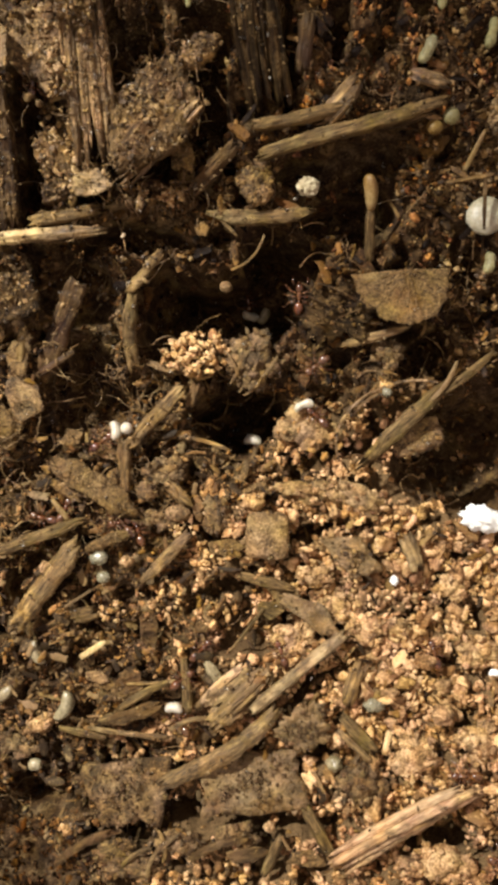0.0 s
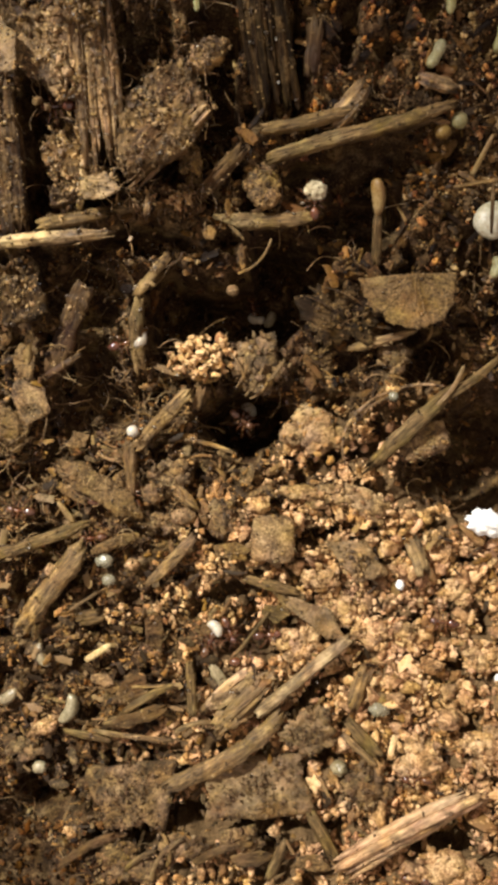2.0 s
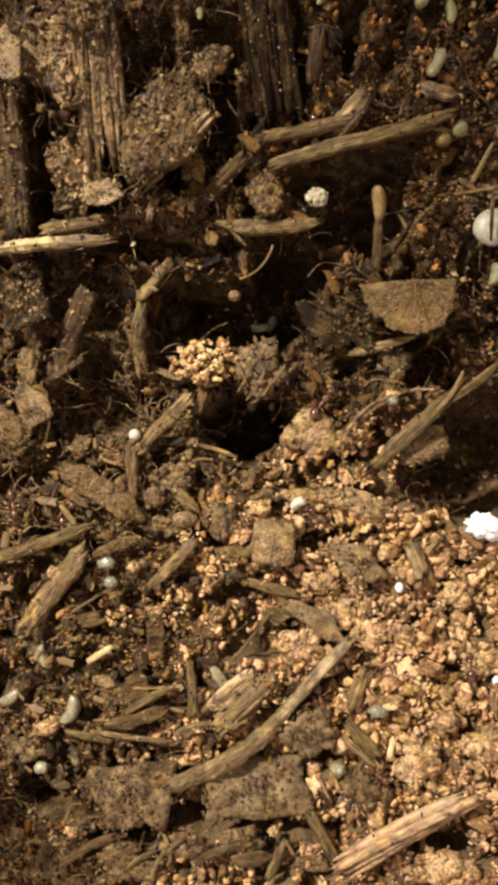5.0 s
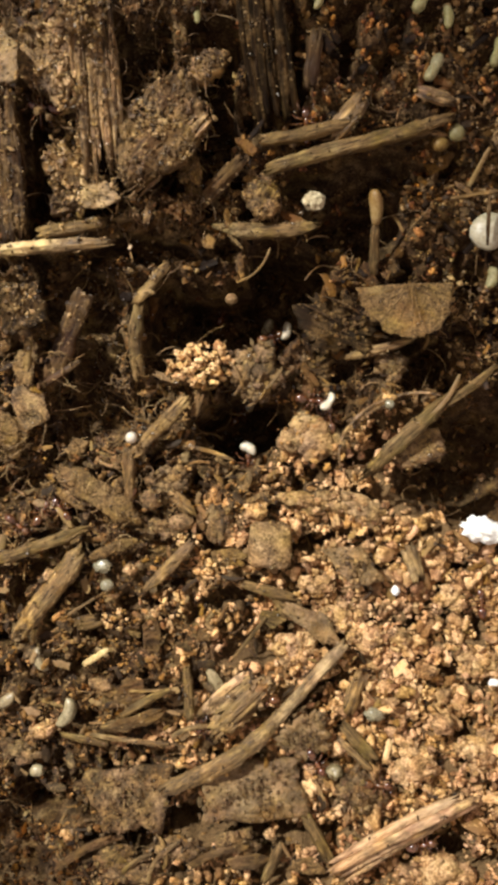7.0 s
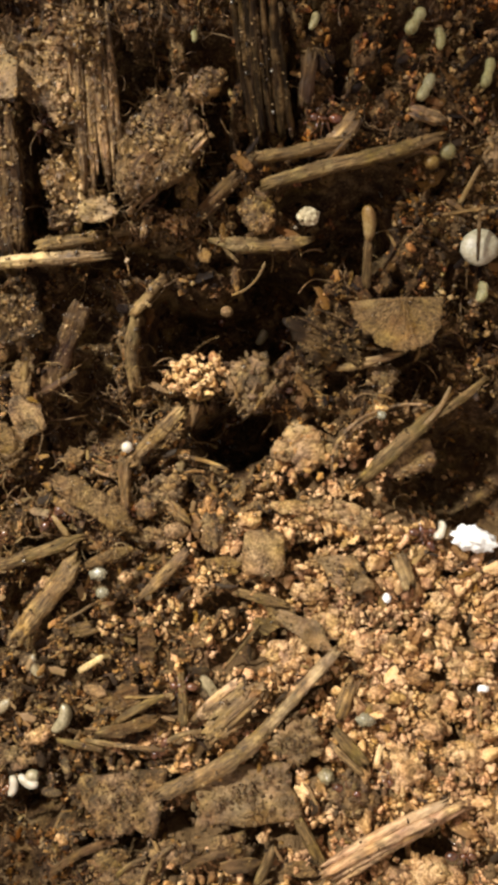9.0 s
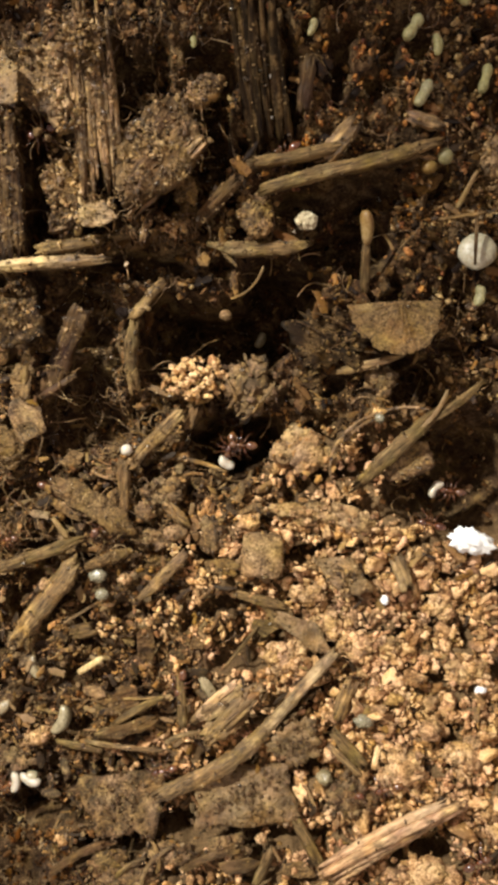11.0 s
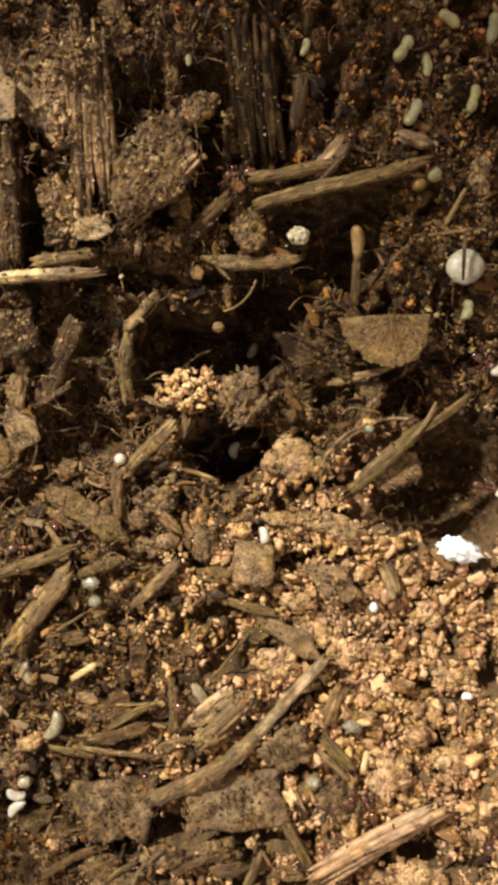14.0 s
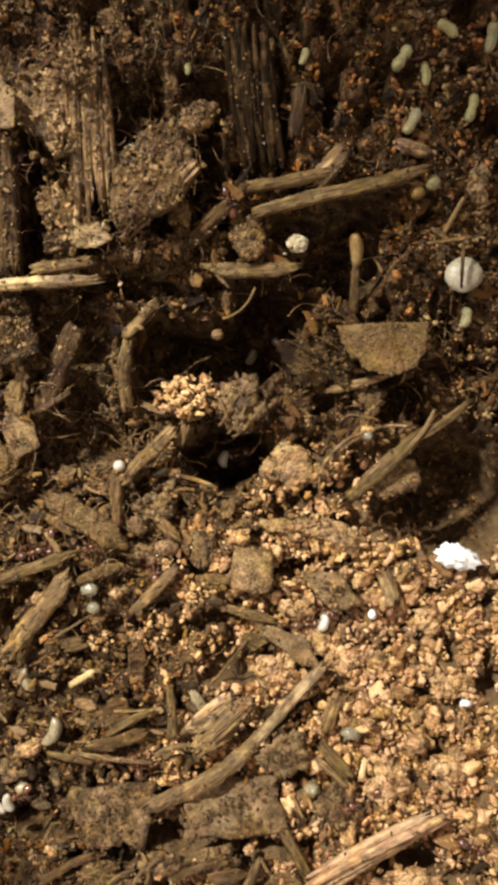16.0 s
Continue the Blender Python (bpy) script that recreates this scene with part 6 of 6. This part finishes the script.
def swing(ob, x, y, rows):
    """Turn a thing about an upright line through a place; rows: seconds and degrees from where it was built."""
    base = ob.matrix_basis.copy()
    walk(ob, [(t, place(x, y, 0, d) @ place(-x, -y, 0) @ base) for t, d in rows])


def motions():
    crawl(ants[0], [(0.0, -13.5, 0.1, -3.1), (0.3, -11.2, 1.8, -2.8), (0.6, -11.0, 3.7, -2.5), (0.9, -11.5, 5.5, -2.0), (1.2, -12.2, 7.3, -1.5), (1.5, -13.1, 9.1, -0.9), (1.8, -12.8, 10.3, -0.5), (2.0, -11.2, 9.6, -0.8), (2.3, -9.3, 11.2, -4.2), (2.6, -7.7, 13.0, -7.5), (3.0, -7.1, 14.3, -11.0), (3.9, -6.0, 15.3, -12.6), (5.0, -3.0, 15.9, -12.3), (9.5, -2.0, 18.2, -9.3), (10.4, -2.1, 22.4, -0.5), (11.3, -1.8, 27.8, 3.9), (11.6, -1.9, 29.4, 4.7), (11.9, -0.1, 29.4, 7.7), (12.2, 1.0, 33.3, 9.5), (12.5, -0.0, 36.1, 10.8), (12.8, -2.0, 36.4, 10.9), (13.1, -3.6, 36.8, 11.1), (13.6, -4.0, 41.1, 8.0), (14.2, -3.8, 44.1, 7.4), (16.0, -3.8, 44.1, 7.4)], broods[0])
    crawl(ants[1], [(0.0, -7.6, -29.2, -4.8), (0.3, -8.3, -27.7, -4.8), (0.6, -7.8, -26.2, -4.6), (0.9, -5.6, -23.1, -4.3), (1.3, -5.2, -22.4, -4.2), (1.8, -4.8, -21.5, -4.2), (2.1, -3.6, -19.7, -4.1), (2.4, -3.8, -18.7, -4.1), (2.7, -3.3, -18.1, -4.1), (3.0, -1.7, -16.2, -4.1), (3.3, 1.1, -15.4, -4.1), (3.6, 2.6, -13.4, -4.0), (3.9, 4.7, -12.9, -4.0), (4.2, 6.2, -10.4, -4.0), (4.8, 5.9, -7.5, -3.9), (5.5, 1.5, -5.3, -3.8), (6.2, -1.7, -3.5, -3.6), (6.5, -1.3, -2.2, -3.5), (6.7, -0.6, -2.4, -3.5), (6.9, -0.1, -1.6, -5.6), (7.1, -0.0, -0.0, -8.6), (7.4, 0.0, 3.4, -11.6), (8.2, 0.4, 6.3, -12.9), (10.4, -0.6, 2.8, -12.8), (10.9, -1.5, -0.0, -6.3), (11.3, -2.0, -2.0, -3.5), (11.6, -2.0, -3.3, -3.6), (11.9, -3.1, -4.0, -3.7), (12.5, -3.6, -4.3, -3.7), (12.8, -3.9, -4.4, -3.7), (13.1, -2.9, -6.3, -3.8), (13.4, -2.0, -8.4, -3.9), (13.7, 1.4, -9.4, -3.9), (14.0, 3.1, -7.9, -3.9), (14.3, 3.7, -8.0, -3.9), (14.6, 4.4, -9.6, -4.0), (14.9, 5.0, -11.9, -4.0), (15.2, 5.3, -14.0, -4.0), (15.6, 6.2, -16.8, -4.1), (16.0, 9.8, -16.6, -4.1)], broods[1])
    crawl(ants[2], [(0.0, 6.2, 2.6, -2.9), (0.5, 4.4, 4.2, -5.6), (1.0, 3.0, 5.8, -7.2), (5.8, 2.8, 6.3, -7.0), (6.1, 8.6, 0.6, -2.9), (6.3, 9.0, 1.2, -2.8), (6.5, 8.3, 1.9, -2.8), (6.7, 7.8, 3.6, -2.7), (6.9, 7.7, 4.2, -2.6), (7.1, 8.1, 3.8, -2.7), (7.3, 7.6, 1.9, -3.0), (7.5, 9.2, -0.2, -3.3), (7.7, 10.7, -2.0, -3.6), (8.0, 11.2, -3.9, -3.8), (8.3, 14.7, -5.9, -3.9), (8.5, 15.9, -6.7, -3.9), (8.7, 18.5, -6.9, -4.0), (8.9, 20.1, -8.5, -4.0), (9.2, 22.5, -7.5, -4.0), (9.9, 26.3, -5.2, -3.9), (10.6, 23.9, -3.3, -3.7), (11.3, 20.4, -3.9, -7.7), (11.6, 20.7, -3.0, -10.7), (11.9, 23.4, 0.7, -10.2), (12.5, 23.7, 2.0, -10.0), (13.0, 26.5, 0.6, -10.2), (13.4, 28.7, -1.6, -10.5), (13.7, 29.0, -2.4, -8.6), (14.4, 32.3, -3.1, -3.7), (15.2, 36.9, -3.9, -3.8), (16.0, 36.9, -3.9, -3.8)], broods[2])
    crawl(ants[3], [(0.0, 0.9, -1.0, -10.2), (0.6, 0.4, 0.4, -11.5), (1.2, -0.2, 2.7, -15.1), (10.8, 0.1, 4.7, -14.6), (11.8, 0.9, 1.6, -11.3), (12.5, 1.0, 1.6, -11.3), (14.0, 0.4, 1.6, -12.3), (16.0, -0.7, 1.3, -11.4)], broods[3])
    crawl(ants[4], [(0.0, 31.5, 14.4, 0.9), (10.8, 30.2, 16.4, 1.7), (11.6, 25.2, 15.0, 1.1), (12.2, 25.3, 14.4, 0.8), (12.8, 25.0, 13.0, 0.3), (13.4, 25.6, 12.2, -0.0), (13.8, 26.6, 11.0, -0.5), (14.6, 31.3, 8.7, -1.3), (15.5, 35.9, 6.8, -1.9), (16.0, 35.9, 6.8, -1.9)], broods[4])
    crawl(ants[5], [(0.0, -36.9, -39.4, -9.3), (7.6, -35.2, -38.7, -9.3), (8.2, -30.5, -38.4, -9.2), (8.8, -26.2, -37.7, -8.5), (9.2, -25.6, -37.6, -8.4), (11.5, -25.3, -37.0, -8.3), (12.5, -24.7, -37.3, -8.2), (14.5, -24.4, -37.4, -8.2), (16.0, -24.8, -37.7, -8.3)], broods[5], broods[6])
    crawl(ants[6], [(0.0, -13.7, -8.2, -4.2), (1.0, -14.7, -6.8, -4.2), (2.0, -16.7, -5.8, -4.1), (3.0, -17.7, -5.5, -4.1), (4.2, -16.6, -4.9, -4.0), (6.3, -17.6, -5.8, -4.1), (7.5, -15.4, -5.9, -4.1), (9.0, -13.7, -7.0, -4.2), (11.3, -14.5, -6.1, -4.1), (13.0, -15.8, -4.7, -4.0), (14.5, -14.9, -5.1, -4.1), (16.0, -15.8, -4.5, -4.0)])
    crawl(ants[7], [(0.0, -18.3, -6.6, -4.1), (1.2, -17.4, -4.7, -4.0), (2.4, -19.5, -6.5, -4.1), (3.5, -18.6, -4.7, -4.0), (5.0, -19.5, -7.2, -4.2), (7.0, -20.7, -5.8, -4.1), (9.0, -19.4, -6.1, -4.1), (11.3, -18.7, -4.0, -4.0), (12.5, -18.2, -7.4, -4.2), (14.0, -19.6, -7.4, -4.2), (16.0, -19.8, -9.5, -4.3)])
    crawl(ants[8], [(0.0, -11.7, -8.8, -4.2), (1.5, -12.8, -5.0, -4.0), (3.5, -13.4, -4.6, -4.0), (4.2, -12.7, -5.5, -4.1), (6.3, -13.7, -7.4, -4.2), (9.0, -13.5, -7.1, -4.2), (12.5, -14.8, -8.0, -4.2), (14.5, -12.7, -6.4, -4.1), (16.0, -16.1, -6.1, -4.1)])
    crawl(ants[9], [(0.0, -5.6, -25.0, -4.6), (0.8, -3.2, -23.1, -4.4), (1.5, -1.1, -24.1, -4.3), (2.2, 1.4, -23.2, -4.2), (2.9, 3.2, -23.5, -4.2), (3.5, 4.9, -24.2, -4.1), (4.2, 5.8, -25.5, -4.0), (6.5, 0.4, -26.9, -4.3), (7.5, 0.0, -27.1, -4.3), (9.0, -7.9, -25.1, -4.7), (11.3, -6.5, -26.8, -4.8), (12.5, -4.5, -32.7, -4.9), (14.0, -6.3, -24.2, -4.6), (16.0, -8.7, -9.4, -4.1)])
    crawl(ants[10], [(0.0, -3.7, -21.7, -4.4), (1.0, -2.6, -20.6, -4.3), (1.8, -2.2, -21.3, -4.3), (2.6, -0.5, -23.9, -4.3), (3.5, -1.4, -26.1, -4.4), (4.2, -2.9, -29.0, -4.6), (6.5, -5.1, -30.7, -4.9), (7.5, -6.7, -31.3, -5.1), (9.0, -9.8, -33.4, -5.7), (12.5, -9.7, -35.3, -5.8), (16.0, -10.5, -31.3, -5.6)])
    crawl(ants[11], [(0.0, 3.1, -21.7, -4.2), (1.0, 2.2, -19.1, -4.3), (2.0, 3.2, -20.7, -4.2), (3.0, 4.4, -24.4, -4.1), (4.2, 6.7, -25.2, -3.9), (6.5, 7.8, -34.8, -3.1), (8.0, 9.4, -34.6, -2.9), (9.0, 12.6, -35.9, -2.3), (12.5, 13.2, -35.6, -2.3), (16.0, 13.6, -35.4, -2.2)])
    crawl(ants[12], [(0.0, 20.4, -34.7, -1.3), (1.5, 15.7, -34.9, -1.9), (3.5, 14.5, -34.8, -2.1), (4.2, 14.0, -35.4, -2.1), (7.0, 14.8, -35.3, -2.0), (9.0, 15.5, -35.1, -2.0), (11.3, 14.0, -35.4, -2.1), (12.5, 14.0, -35.3, -2.2), (14.0, 14.0, -35.2, -2.2), (16.0, 17.8, -32.6, -2.0)])
    crawl(ants[13], [(0.0, 23.7, -42.7, -0.3), (1.5, 15.7, -44.3, -1.6), (3.0, 14.6, -45.1, -1.8), (6.5, 18.2, -40.2, -1.2), (8.0, 21.3, -41.1, -0.7), (9.2, 24.4, -41.0, -0.1), (12.5, 26.3, -40.4, 0.2), (14.0, 27.8, -37.4, 0.3), (16.0, 26.9, -39.2, 0.3)])
    crawl(ants[14], [(0.0, 19.1, -21.7, -3.8), (1.5, 18.4, -18.5, -4.2), (3.5, 19.3, -23.4, -3.5), (6.5, 25.0, -17.8, -4.2), (9.0, 18.9, -7.8, -4.1), (12.5, 18.9, -7.0, -4.1), (14.0, 10.1, -14.8, -4.2), (16.0, 9.4, -14.0, -4.2)])
    crawl(ants[15], [(0.0, 5.5, 14.7, 0.9), (3.0, 6.1, 26.4, 6.0), (7.0, 5.0, 30.1, 7.7), (9.0, 5.7, 30.5, 7.9), (11.5, 2.1, 27.0, 6.3), (12.5, 1.6, 28.0, 6.8), (14.5, -1.7, 27.4, 6.5), (16.0, -1.2, 27.5, 6.5)])
    crawl(ants[16], [(0.0, -18.5, 29.7, 7.6), (3.0, -18.7, 29.1, 7.2), (7.0, -19.8, 30.1, 7.7), (9.0, -18.8, 29.1, 7.3), (12.5, -20.5, 29.3, 7.4), (14.5, -19.8, 29.9, 7.6), (16.0, -19.9, 29.9, 7.6)])
    crawl(ants[17], [(0.0, 6.2, 5.8, -2.3), (1.5, -0.9, 0.0, -7.4), (3.5, 6.6, 5.2, -2.4), (7.0, 8.3, 4.1, -3.7), (9.0, 2.4, 6.7, -4.0), (12.5, -1.9, -2.5, -4.7), (14.0, -1.3, 7.7, -5.7), (16.0, 0.4, 9.7, -5.1)])
    crawl(ants[18], [(0.0, -22.7, -8.4, -4.2), (1.5, -25.3, -7.7, -4.2), (3.5, -26.2, -7.4, -4.2), (7.0, -23.2, -9.7, -4.3), (9.0, -24.9, -8.5, -4.2), (12.5, -22.4, -9.3, -4.2), (16.0, -20.4, -8.6, -4.2)])
    crawl(ants[19], [(0.0, -14.6, -9.7, -4.3), (2.0, -18.2, -10.8, -4.3), (3.5, -19.0, -10.1, -4.3), (7.0, -21.0, -6.1, -4.1), (9.0, -17.0, -6.7, -4.1), (12.5, -12.9, -7.7, -4.2), (16.0, -16.4, -8.9, -4.2)])
    crawl(ants[20], [(0.0, 0.5, 14.0, -12.0), (5.8, 0.6, 13.0, -11.0), (6.3, 1.2, 12.6, -8.5), (6.7, 1.2, 12.0, -7.5), (6.9, 3.3, 12.1, -7.5), (7.1, 4.2, 12.2, -7.5), (7.3, 4.9, 13.2, -9.0), (7.8, 5.5, 15.0, -12.5), (16.0, 5.5, 15.0, -12.5)], broods[7])
    swing(loose_stick, 9.9, -21.1, [(0.0, -9.0), (2.0, -9.0), (2.8, -7.0), (3.4, -4.0), (4.2, -1.5), (6.3, 0.0), (16.0, 0.0)])


motions()
